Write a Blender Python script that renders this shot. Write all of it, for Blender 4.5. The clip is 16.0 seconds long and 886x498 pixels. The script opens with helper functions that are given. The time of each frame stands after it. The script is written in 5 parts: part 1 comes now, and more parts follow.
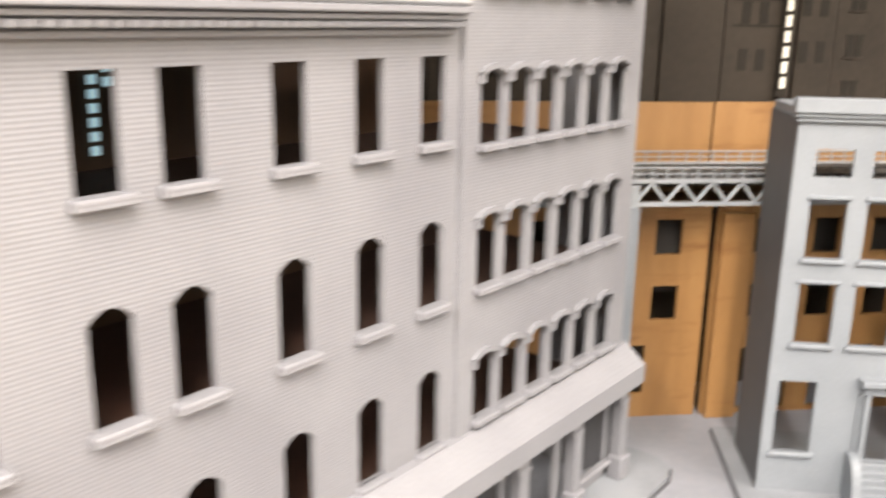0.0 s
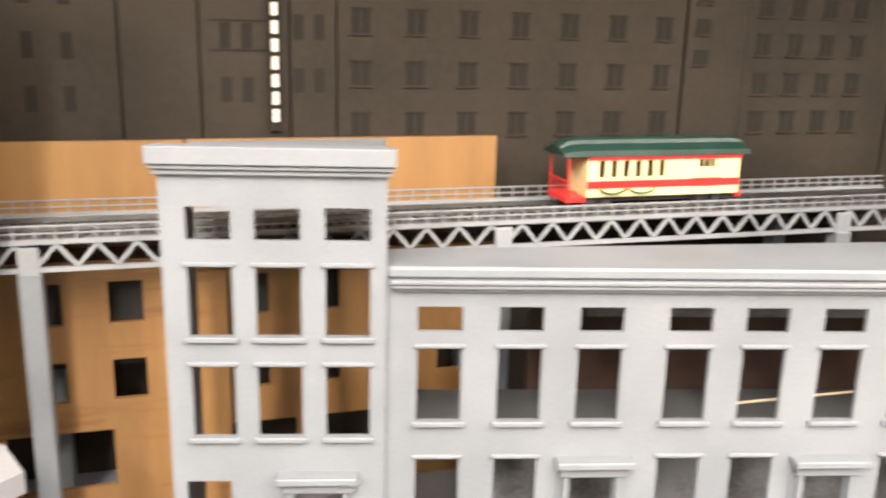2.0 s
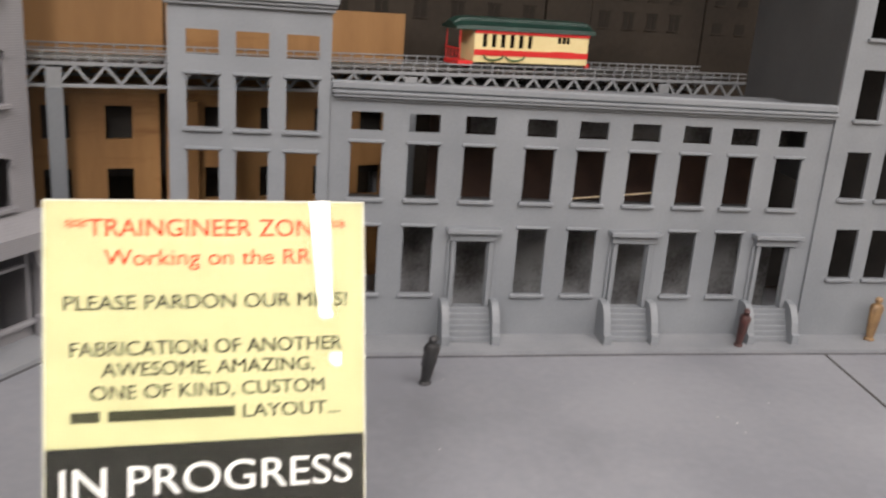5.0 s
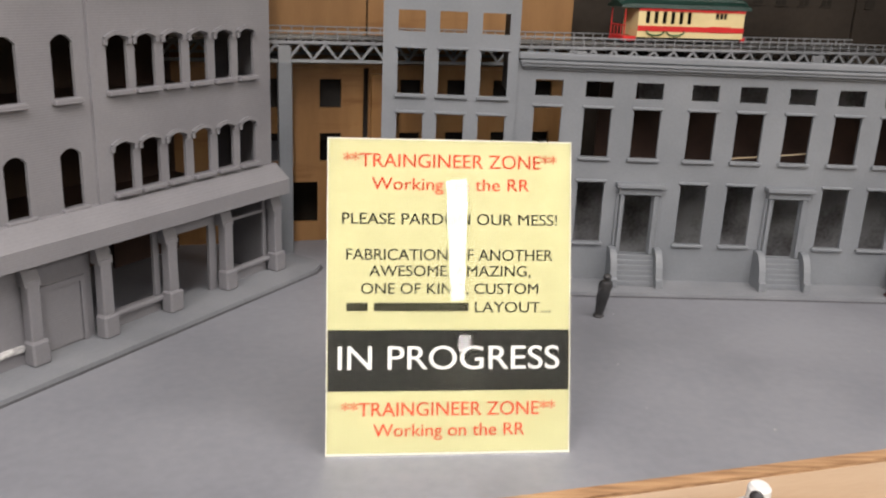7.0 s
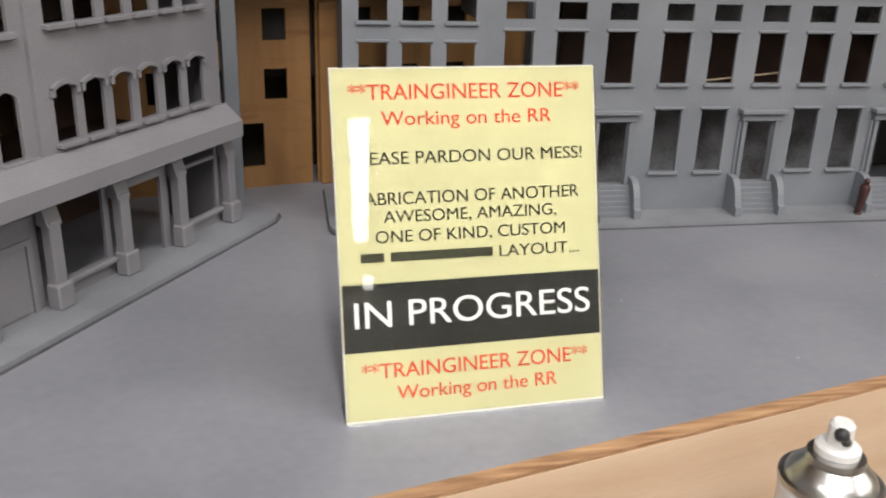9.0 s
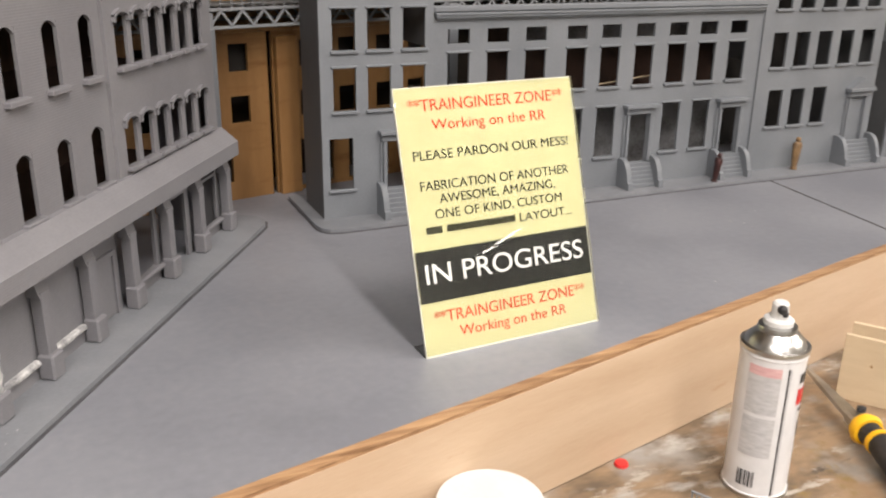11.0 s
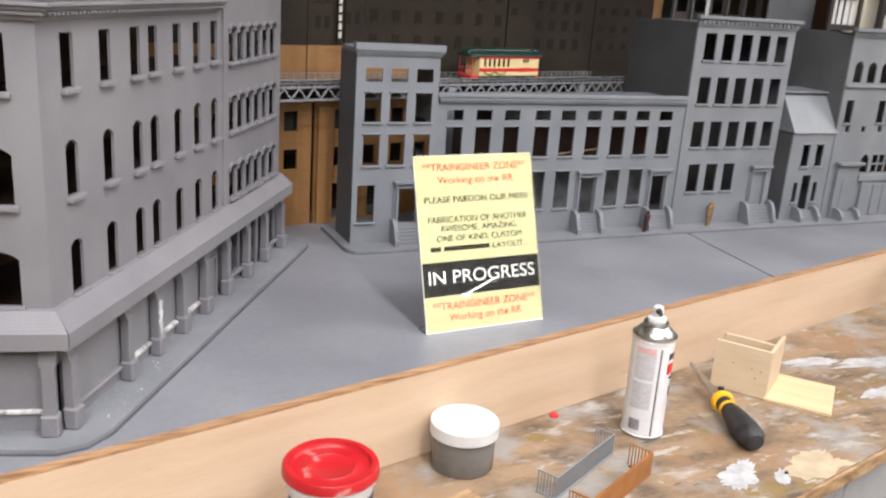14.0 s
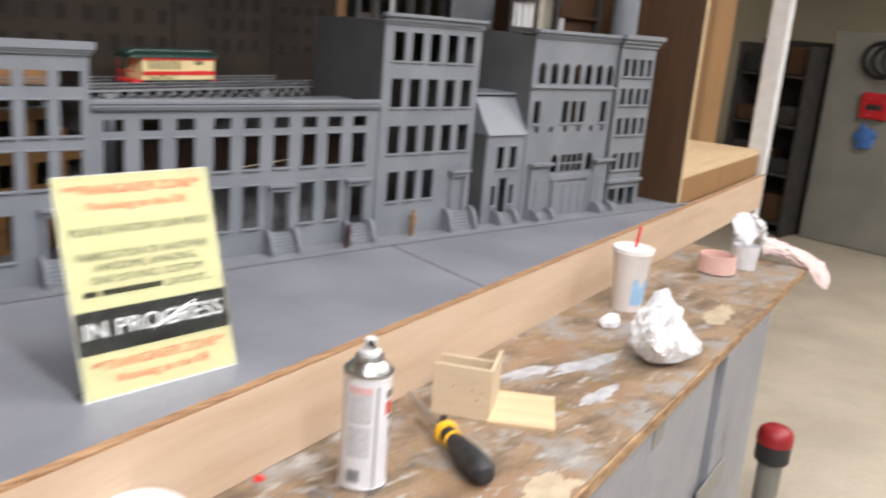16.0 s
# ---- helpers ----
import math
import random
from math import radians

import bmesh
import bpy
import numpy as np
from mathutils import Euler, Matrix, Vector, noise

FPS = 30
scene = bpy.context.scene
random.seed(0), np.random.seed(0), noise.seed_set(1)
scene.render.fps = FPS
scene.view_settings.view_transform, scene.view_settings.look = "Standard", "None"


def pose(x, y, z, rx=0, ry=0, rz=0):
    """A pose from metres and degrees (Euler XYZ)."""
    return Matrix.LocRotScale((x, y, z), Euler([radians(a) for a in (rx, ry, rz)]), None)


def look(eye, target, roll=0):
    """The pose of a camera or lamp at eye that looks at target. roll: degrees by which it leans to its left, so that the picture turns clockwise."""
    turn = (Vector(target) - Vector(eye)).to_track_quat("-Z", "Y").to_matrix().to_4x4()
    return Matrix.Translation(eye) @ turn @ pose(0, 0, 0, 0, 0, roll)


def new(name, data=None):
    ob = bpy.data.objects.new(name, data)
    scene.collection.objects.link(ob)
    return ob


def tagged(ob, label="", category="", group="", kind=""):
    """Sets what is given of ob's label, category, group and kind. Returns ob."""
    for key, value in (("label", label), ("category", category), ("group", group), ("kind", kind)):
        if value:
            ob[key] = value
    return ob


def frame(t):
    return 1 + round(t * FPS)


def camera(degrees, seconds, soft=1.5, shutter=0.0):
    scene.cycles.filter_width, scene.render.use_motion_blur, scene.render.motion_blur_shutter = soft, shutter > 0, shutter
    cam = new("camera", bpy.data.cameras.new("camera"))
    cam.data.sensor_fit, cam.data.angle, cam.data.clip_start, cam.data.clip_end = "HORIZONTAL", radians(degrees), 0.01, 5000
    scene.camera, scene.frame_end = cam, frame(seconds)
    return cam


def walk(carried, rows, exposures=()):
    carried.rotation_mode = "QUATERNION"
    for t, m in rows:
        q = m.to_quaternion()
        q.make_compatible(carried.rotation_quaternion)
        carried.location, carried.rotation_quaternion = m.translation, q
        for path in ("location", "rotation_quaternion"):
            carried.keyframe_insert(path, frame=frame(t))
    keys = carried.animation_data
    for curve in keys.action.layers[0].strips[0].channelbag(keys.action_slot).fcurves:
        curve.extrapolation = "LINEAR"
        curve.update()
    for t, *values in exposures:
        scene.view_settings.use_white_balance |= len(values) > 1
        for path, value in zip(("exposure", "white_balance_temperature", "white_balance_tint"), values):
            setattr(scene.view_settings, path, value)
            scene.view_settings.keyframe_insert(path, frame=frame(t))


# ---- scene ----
cam = camera(53.4, 16.0, 2.1, 0.5)
PATH = [
    (0, (0.154, 0.14, 0.47), (-0.049, 2.062, -0.045), 1.0),
    (0.5, (0.299, 0.187, 0.483), (0.123, 2.122, 0.009), 3.3),
    (1, (0.433, 0.229, 0.485), (0.305, 2.165, 0.001), 2.2),
    (1.5, (0.489, 0.287, 0.489), (0.515, 2.23, 0.018), 2.2),
    (2, (0.563, 0.316, 0.494), (0.692, 2.25, 0.001), 1.5),
    (2.5, (0.693, 0.315, 0.501), (0.939, 2.24, 0.015), 2.4),
    (3, (0.78, 0.312, 0.484), (1.196, 2.212, 0.02), 2.9),
    (5.5, (0.454, -0.078, 0.407), (0.778, 1.81, -0.17), 5.0),
    (6, (0.438, -0.107, 0.403), (0.611, 1.802, -0.168), 3.4),
    (6.5, (0.433, -0.13, 0.401), (0.568, 1.778, -0.185), 2.7),
    (7, (0.423, -0.16, 0.403), (0.515, 1.745, -0.197), 2.5),
    (7.5, (0.418, -0.182, 0.402), (0.499, 1.692, -0.293), 2.6),
    (8, (0.417, -0.158, 0.398), (0.546, 1.655, -0.437), 2.1),
    (8.5, (0.378, -0.102, 0.389), (0.636, 1.72, -0.395), 2.5),
    (9, (0.324, -0.079, 0.379), (0.663, 1.755, -0.345), 1.9),
    (11.5, (-0.003, -0.269, 0.417), (0.822, 1.428, -0.245), 1.8),
    (12, (-0.029, -0.295, 0.421), (0.821, 1.396, -0.224), 2.6),
    (12.5, (-0.03, -0.364, 0.436), (0.795, 1.341, -0.206), 2.7),
    (13, (-0.049, -0.494, 0.456), (0.694, 1.249, -0.185), 2.4),
    (13.5, (-0.086, -0.587, 0.484), (0.649, 1.159, -0.157), 3.3),
    (14, (-0.157, -0.635, 0.518), (0.654, 1.101, -0.057), 4.0),
    (14.5, (-0.223, -0.67, 0.543), (0.674, 1.029, -0.011), 2.5),
    (15, (-0.254, -0.705, 0.543), (0.808, 0.911, 0.033), 3.6),
    (15.5, (-0.208, -0.644, 0.519), (0.957, 0.892, -0.012), 4.3),
    (16, (-0.031, -0.467, 0.482), (1.334, 0.906, -0.017), 4.9),
]
EXPO = [(0.0, 0.96, 6850, 8), (1.0, 1.04, 6900, 8), (2.0, 1.08, 7050, 9), (3.2, 1.08, 7150, 10), (4.2, 0.5, 6950, 10), (5.3, -0.50, 6600, 11), (7.2, -0.54, 6600, 10), (8.0, -0.68, 6300, 9), (9.2, -0.62, 6450, 9), (11.3, -0.42, 6750, 10), (12.8, -0.33, 6700, 10), (14.0, -0.29, 6200, 10), (15.2, -0.32, 6100, 10), (16.0, -0.36, 6100, 10)]
walk(cam, [(t, look(eye, target, roll)) for t, eye, target, roll in PATH], EXPO)

# ---- light ----
world = bpy.data.worlds.new("world")
scene.world = world
world.use_nodes = True
world.node_tree.nodes["Background"].inputs[0].default_value = (0.9, 0.95, 1.0, 1)
world.node_tree.nodes["Background"].inputs[1].default_value = 0.05


def tube(name, x, y, z, length, width, power, color=(1.0, 0.945, 0.925), rz=0):
    d = bpy.data.lights.new(name, "AREA")
    d.shape, d.size, d.size_y, d.energy, d.color = "RECTANGLE", width, length, power, color
    ob = new(name, d)
    ob.matrix_world = pose(x, y, z, 0, 0, rz)
    return ob


# workshop ceiling fluorescents, some set from reflections, the rest added unseen for brightness
tube("tube_fill_lamp", 1.66, -5.05, 1.95, 3.0, 0.13, 62, rz=11.5)
tube("tube_fill_lamp", 2.43, -8.45, 1.95, 0.8, 0.13, 14, rz=11.5)
tube("tube_fill_lamp", 1.40, -0.40, 1.95, 2.0, 0.22, 44)
tube("tube_fill_lamp", 0.4, -1.2, 1.95, 2.4, 0.16, 102)
tube("tube_fill_lamp", 3.3, -1.0, 1.95, 2.4, 0.16, 125)
# unseen fill added to brighten the left ground and corner block
tube("tube_fill_lamp", -0.8, -1.9, 1.95, 2.4, 0.16, 150)
tube("tube_fill_lamp", 5.79, -7.20, 1.95, 1.0, 0.10, 32, rz=3)
# unseen fills added for the bay, floor and locker on the right
tube("tube_fill_lamp", 5.6, -0.2, 1.95, 2.4, 0.16, 130, (1.0, 0.92, 0.82))
tube("tube_fill_lamp", 8.4, -2.6, 1.95, 2.4, 0.16, 90)


# ---- materials ----
def surf(name, c1, c2, rough=0.6, scale=8.0, fine=120.0, bump=0.15, metal=0.0, spread=(0.35, 0.65), stretch=(1, 1, 1), ridge=0.0, spot=None):
    """Two noise scales between two colours, with fine relief; ridge: spacing of printed layers in metres."""
    m = bpy.data.materials.new(name)
    m.use_nodes = True
    nt = m.node_tree
    n, l = nt.nodes, nt.links
    b = n["Principled BSDF"]
    co = n.new("ShaderNodeTexCoord")
    mp = n.new("ShaderNodeMapping")
    mp.inputs["Scale"].default_value = stretch
    l.new(co.outputs["Object"], mp.inputs["Vector"])
    big = n.new("ShaderNodeTexNoise")
    big.inputs["Scale"].default_value, big.inputs["Detail"].default_value = scale, 5
    sm = n.new("ShaderNodeTexNoise")
    sm.inputs["Scale"].default_value, sm.inputs["Detail"].default_value = fine, 3
    l.new(mp.outputs[0], big.inputs["Vector"])
    l.new(mp.outputs[0], sm.inputs["Vector"])
    add = n.new("ShaderNodeMath")
    add.operation = "MULTIPLY_ADD"
    add.inputs[1].default_value = 0.3
    l.new(sm.outputs["Fac"], add.inputs[0])
    l.new(big.outputs["Fac"], add.inputs[2])
    ramp = n.new("ShaderNodeValToRGB")
    ramp.color_ramp.elements[0].position, ramp.color_ramp.elements[1].position = spread[0] + 0.15, spread[1] + 0.15
    ramp.color_ramp.elements[0].color, ramp.color_ramp.elements[1].color = (*c1, 1), (*c2, 1)
    l.new(add.outputs[0], ramp.inputs[0])
    col = ramp.outputs[0]
    if spot:
        sp = n.new("ShaderNodeTexNoise")
        sp.inputs["Scale"].default_value, sp.inputs["Detail"].default_value = spot[1], 4
        l.new(co.outputs["Object"], sp.inputs["Vector"])
        sr = n.new("ShaderNodeValToRGB")
        sr.color_ramp.elements[0].position, sr.color_ramp.elements[1].position = spot[2], spot[3]
        l.new(sp.outputs["Fac"], sr.inputs[0])
        mx = n.new("ShaderNodeMix")
        mx.data_type = "RGBA"
        mx.inputs["B"].default_value = (*spot[0], 1)
        l.new(sr.outputs[0], mx.inputs["Factor"])
        l.new(col, mx.inputs["A"])
        col = mx.outputs["Result"]
    l.new(col, b.inputs["Base Color"])
    b.inputs["Roughness"].default_value, b.inputs["Metallic"].default_value = rough, metal
    h = sm.outputs["Fac"]
    if ridge:
        w = n.new("ShaderNodeTexWave")
        w.bands_direction = "Z"
        w.inputs["Scale"].default_value = 0.314 / ridge
        w.inputs["Distortion"].default_value = 0.15
        l.new(co.outputs["Object"], w.inputs["Vector"])
        mm = n.new("ShaderNodeMath")
        mm.operation = "MULTIPLY_ADD"
        mm.inputs[1].default_value = 0.5
        l.new(sm.outputs["Fac"], mm.inputs[0])
        l.new(w.outputs["Fac"], mm.inputs[2])
        h = mm.outputs[0]
    if bump:
        bp = n.new("ShaderNodeBump")
        bp.inputs["Strength"].default_value, bp.inputs["Distance"].default_value = bump, 0.002
        l.new(h, bp.inputs["Height"])
        l.new(bp.outputs[0], b.inputs["Normal"])
    return m


def wood(name, c1, c2, rough=0.55, rings=9.0, stretch=(1, 12, 12), bump=0.12):
    return surf(name, c1, c2, rough, rings, 60, bump, 0, (0.3, 0.7), stretch)


GREY = surf("grey_primer", (0.138, 0.150, 0.165), (0.175, 0.188, 0.204), 0.5, 9, 300, 0.12)
GREYL = surf("printed_grey_primer", (0.150, 0.148, 0.160), (0.188, 0.186, 0.197), 0.5, 7, 300, 0.13, ridge=0.0026)
# GREYD: primer grey lowered, shade of faces turned from the lamps put into colour
GREYD = surf("shaded_grey_board", (0.068, 0.070, 0.073), (0.088, 0.090, 0.093), 0.65, 9, 200, 0.1)
BASE = surf("grey_base_paint", (0.155, 0.160, 0.180), (0.205, 0.210, 0.230), 0.42, 4, 90, 0.06, spot=((0.135, 0.139, 0.155), 7, 0.58, 0.85))
WALKWAY = surf("grey_walkway", (0.155, 0.163, 0.178), (0.195, 0.203, 0.218), 0.5, 12, 250, 0.2)
PUTTY = surf("white_filler", (0.19, 0.19, 0.195), (0.58, 0.58, 0.57), 0.5, 55, 300, 0.5, spread=(0.36, 0.60))
BACK = surf("backdrop_paint", (0.0190, 0.0142, 0.0100), (0.0325, 0.0247, 0.0176), 0.7, 5, 120, 0.08)
BACKD = surf("backdrop_dark", (0.0120, 0.0091, 0.0066), (0.0195, 0.0150, 0.0110), 0.8, 20, 200, 0.05)
PLY = wood("plywood_tan", (0.205, 0.102, 0.034), (0.255, 0.134, 0.048), 0.5, 5, (8, 8, 1))
PLYF = wood("plywood_front", (0.455, 0.330, 0.220), (0.54, 0.410, 0.290), 0.55, 3.5, (1, 1, 9))
PLYE = wood("plywood_edge", (0.17, 0.085, 0.036), (0.42, 0.255, 0.13), 0.75, 55, (0.3, 3, 8), 0.6)
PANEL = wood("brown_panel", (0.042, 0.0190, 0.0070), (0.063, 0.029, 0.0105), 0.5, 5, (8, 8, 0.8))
PANELL = wood("light_panel", (0.22, 0.118, 0.043), (0.265, 0.145, 0.056), 0.5, 4, (6, 6, 0.8))
PINE = wood("pine", (0.50, 0.37, 0.21), (0.60, 0.46, 0.28), 0.55, 5, (1, 9, 9))
BALSA = wood("basswood", (0.48, 0.375, 0.25), (0.55, 0.44, 0.30), 0.6, 6, (2, 12, 12))
BENCH = surf("paint_stained_bench", (0.092, 0.068, 0.046), (0.255, 0.176, 0.108), 0.5, 11, 70, 0.35, 0, (0.28, 0.60), (1, 2.2, 1), spot=((0.25, 0.235, 0.215), 12, 0.50, 0.66))
BEDGE = wood("bench_edge", (0.13, 0.07, 0.03), (0.40, 0.26, 0.135), 0.7, 14, (1, 6, 6), 0.4)
CABGREY = surf("cabinet_grey_paint", (0.20, 0.205, 0.22), (0.26, 0.265, 0.28), 0.5, 4, 60, 0.15, spot=((0.10, 0.10, 0.10), 6, 0.66, 0.72))
CONC = surf("concrete_floor", (0.34, 0.295, 0.228), (0.43, 0.376, 0.295), 0.55, 2.2, 40, 0.1, spot=((0.33, 0.30, 0.25), 3, 0.55, 0.75))
WALLP = surf("workshop_wall", (0.50, 0.46, 0.36), (0.56, 0.52, 0.41), 0.7, 2, 60, 0.05)
CEIL = surf("workshop_ceiling", (0.62, 0.61, 0.58), (0.70, 0.69, 0.66), 0.8, 2, 60, 0.05)
WHITE = surf("white_plastic", (0.52, 0.52, 0.51), (0.59, 0.59, 0.58), 0.5, 20, 200, 0.03)
PAPERW = surf("white_tissue", (0.66, 0.66, 0.67), (0.78, 0.78, 0.78), 0.8, 30, 300, 0.4)
FOAM = surf("white_foam", (0.74, 0.71, 0.69), (0.80, 0.77, 0.75), 0.6, 20, 300, 0.05)
PINKW = surf("pinkish_rag", (0.55, 0.41, 0.385), (0.68, 0.54, 0.51), 0.85, 18, 300, 0.4)
PINKT = surf("pink_plastic", (0.56, 0.36, 0.31), (0.64, 0.43, 0.37), 0.35, 14, 200, 0.05)
REDK = surf("dark_red_plastic", (0.22, 0.008, 0.012), (0.30, 0.014, 0.02), 0.45, 12, 160, 0.06)
CREAMB = surf("cream_board", (0.60, 0.55, 0.43), (0.68, 0.63, 0.50), 0.6, 6, 100, 0.03)
RED = surf("red_plastic", (0.34, 0.007, 0.011), (0.44, 0.011, 0.016), 0.38, 12, 160, 0.10, spot=((0.40, 0.17, 0.15), 45, 0.60, 0.72))
REDP = surf("red_paint", (0.50, 0.02, 0.02), (0.58, 0.03, 0.03), 0.35, 20, 200, 0.03)
CREAM = surf("cream_paint", (0.64, 0.52, 0.26), (0.70, 0.58, 0.31), 0.4, 20, 200, 0.03)
GREENR = surf("dark_green_roof", (0.007, 0.026, 0.020), (0.012, 0.038, 0.030), 0.4, 30, 200, 0.05)
GREENG = surf("garland_green", (0.02, 0.09, 0.03), (0.03, 0.13, 0.05), 0.6, 60, 300, 0.3)
BLACK = surf("black_rubber", (0.012, 0.012, 0.013), (0.025, 0.025, 0.027), 0.55, 60, 400, 0.3)
# BROWND: brown with the dimness of the rooms put into it
BROWND = surf("shaded_brown_board", (0.030, 0.0135, 0.008), (0.050, 0.023, 0.014), 0.7, 10, 100, 0.05)
# DARK: near-black for seams and frames, and for shade behind windows
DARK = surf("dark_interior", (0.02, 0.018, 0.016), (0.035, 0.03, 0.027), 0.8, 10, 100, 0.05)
YELLOWP = surf("yellow_rubber", (0.72, 0.38, 0.01), (0.8, 0.44, 0.015), 0.5, 40, 300, 0.05)
STEEL = surf("steel", (0.42, 0.42, 0.41), (0.55, 0.55, 0.54), 0.28, 30, 200, 0.05, 1.0)
RAILG = surf("grey_print", (0.17, 0.185, 0.20), (0.21, 0.225, 0.24), 0.45, 30, 200, 0.1)
BRIDGE = surf("bridge_grey", (0.20, 0.21, 0.222), (0.25, 0.26, 0.272), 0.45, 20, 200, 0.05)
RUST = surf("rust_brown_print", (0.22, 0.085, 0.02), (0.30, 0.12, 0.03), 0.5, 30, 200, 0.15)
JAR = surf("jar_grey_paint", (0.12, 0.115, 0.105), (0.15, 0.14, 0.13), 0.25, 12, 100, 0.02)
LABELW = surf("can_label_white", (0.58, 0.58, 0.59), (0.64, 0.64, 0.65), 0.3, 30, 200, 0.02)
LABELG = surf("can_label_grey", (0.40, 0.40, 0.41), (0.50, 0.50, 0.51), 0.35, 90, 400, 0.02, stretch=(1, 1, 4))
LABELP = surf("can_label_pink", (0.55, 0.32, 0.32), (0.62, 0.40, 0.40), 0.35, 90, 400, 0.02, stretch=(1, 1, 5))
INDIGO = surf("tub_label_blue", (0.010, 0.010, 0.045), (0.018, 0.018, 0.085), 0.3, 15, 200, 0.02)
PAPERY = surf("yellow_paper", (0.268, 0.258, 0.140), (0.286, 0.275, 0.150), 0.5, 6, 200, 0.01)
INKK = surf("black_ink", (0.008, 0.008, 0.007), (0.012, 0.012, 0.011), 0.5, 6, 200, 0)
INKT = surf("dark_text_ink", (0.018, 0.018, 0.010), (0.024, 0.024, 0.014), 0.5, 6, 200, 0)
INKR = surf("orange_red_ink", (0.29, 0.032, 0.012), (0.32, 0.040, 0.015), 0.5, 6, 200, 0)
INKW = surf("white_ink", (0.40, 0.40, 0.385), (0.43, 0.43, 0.41), 0.5, 6, 200, 0)
SANDR = surf("red_sandpaper", (0.28, 0.06, 0.06), (0.36, 0.09, 0.09), 0.8, 40, 500, 0.5)
SKYB = surf("cup_print_blue", (0.25, 0.42, 0.62), (0.32, 0.5, 0.7), 0.4, 30, 200, 0.02)
BRICKD = surf("dark_brick_print", (0.035, 0.027, 0.022), (0.07, 0.05, 0.04), 0.7, 20, 200, 0.3, ridge=0.006)
LOCKER = surf("grey_locker", (0.17, 0.168, 0.148), (0.215, 0.21, 0.185), 0.5, 3, 60, 0.05)
BLUEP = surf("blue_cloth", (0.03, 0.10, 0.3), (0.05, 0.14, 0.38), 0.7, 20, 200, 0.2)
FIGT = surf("tan_figure_paint", (0.13, 0.078, 0.036), (0.21, 0.128, 0.058), 0.5, 60, 400, 0.1)
FIGR = surf("dark_red_figure_paint", (0.030, 0.013, 0.012), (0.060, 0.019, 0.017), 0.5, 60, 400, 0.1)


def acrylic(name):
    m = bpy.data.materials.new(name)
    m.use_nodes = True
    b = m.node_tree.nodes["Principled BSDF"]
    b.inputs["Base Color"].default_value = (0.97, 0.98, 0.97, 1)
    b.inputs["Roughness"].default_value = 0.012
    b.inputs["Transmission Weight"].default_value = 1.0
    b.inputs["IOR"].default_value = 1.3
    return m


for m in (PAPERY, INKK, INKT, INKR, INKW):
    m.node_tree.nodes["Principled BSDF"].inputs["Roughness"].default_value = 0.9
    m.node_tree.nodes["Principled BSDF"].inputs["Specular IOR Level"].default_value = 0.15
for m in (BACK, BACKD):
    m.node_tree.nodes["Principled BSDF"].inputs["Specular IOR Level"].default_value = 0.25
ACRYLIC = acrylic("clear_acrylic")
LED = surf("cool_led", (0.7, 0.8, 0.85), (0.75, 0.85, 0.9), 0.4, 20, 100, 0)
LED.node_tree.nodes["Principled BSDF"].inputs["Emission Color"].default_value = (0.55, 0.85, 1.0, 1)
LED.node_tree.nodes["Principled BSDF"].inputs["Emission Strength"].default_value = 0.28


def more_stains(m, color, scale, lo, hi, seed, stretch=(1, 1, 1)):
    """Adds one more layer of stains over a material's colour."""
    nt = m.node_tree
    n, l = nt.nodes, nt.links
    b = n["Principled BSDF"]
    old = b.inputs["Base Color"].links[0].from_socket
    co = n.new("ShaderNodeTexCoord")
    mp = n.new("ShaderNodeMapping")
    mp.inputs["Location"].default_value, mp.inputs["Scale"].default_value = (seed, seed * 0.7, 0), stretch
    tx = n.new("ShaderNodeTexNoise")
    tx.inputs["Scale"].default_value, tx.inputs["Detail"].default_value, tx.inputs["Roughness"].default_value = scale, 6, 0.65
    rp = n.new("ShaderNodeValToRGB")
    rp.color_ramp.elements[0].position, rp.color_ramp.elements[1].position = lo, hi
    mx = n.new("ShaderNodeMix")
    mx.data_type = "RGBA"
    mx.inputs["B"].default_value = (*color, 1)
    l.new(co.outputs["Object"], mp.inputs["Vector"])
    l.new(mp.outputs[0], tx.inputs["Vector"])
    l.new(tx.outputs["Fac"], rp.inputs[0])
    l.new(rp.outputs[0], mx.inputs["Factor"])
    l.new(old, mx.inputs["A"])
    l.new(mx.outputs["Result"], b.inputs["Base Color"])


more_stains(BENCH, (0.34, 0.325, 0.30), 13, 0.575, 0.70, 4.0, (0.7, 1.6, 1))
more_stains(BENCH, (0.19, 0.13, 0.05), 14, 0.58, 0.66, 9.0)
more_stains(BENCH, (0.045, 0.04, 0.036), 16, 0.64, 0.70, 13.0, (0.6, 1.8, 1))
more_stains(BENCH, (0.24, 0.148, 0.083), 6, 0.56, 0.68, 21.0)
more_stains(BENCH, (0.33, 0.30, 0.255), 34, 0.60, 0.66, 31.0, (0.5, 1.5, 1))
more_stains(BENCH, (0.05, 0.04, 0.03), 60, 0.66, 0.71, 37.0, (0.5, 1.4, 1))
more_stains(PLY, (0.17, 0.075, 0.022), 10, 0.58, 0.72, 3.0, (0.6, 0.6, 3.5))
more_stains(PLYF, (0.36, 0.21, 0.11), 9, 0.66, 0.74, 5.0, (0.5, 1, 3))
more_stains(PLYF, (0.12, 0.06, 0.03), 22, 0.73, 0.76, 8.0)
more_stains(CABGREY, (0.055, 0.055, 0.055), 9, 0.64, 0.70, 6.0, (1, 1, 0.45))
more_stains(CABGREY, (0.42, 0.42, 0.42), 26, 0.70, 0.73, 3.0, (1, 1, 0.4))
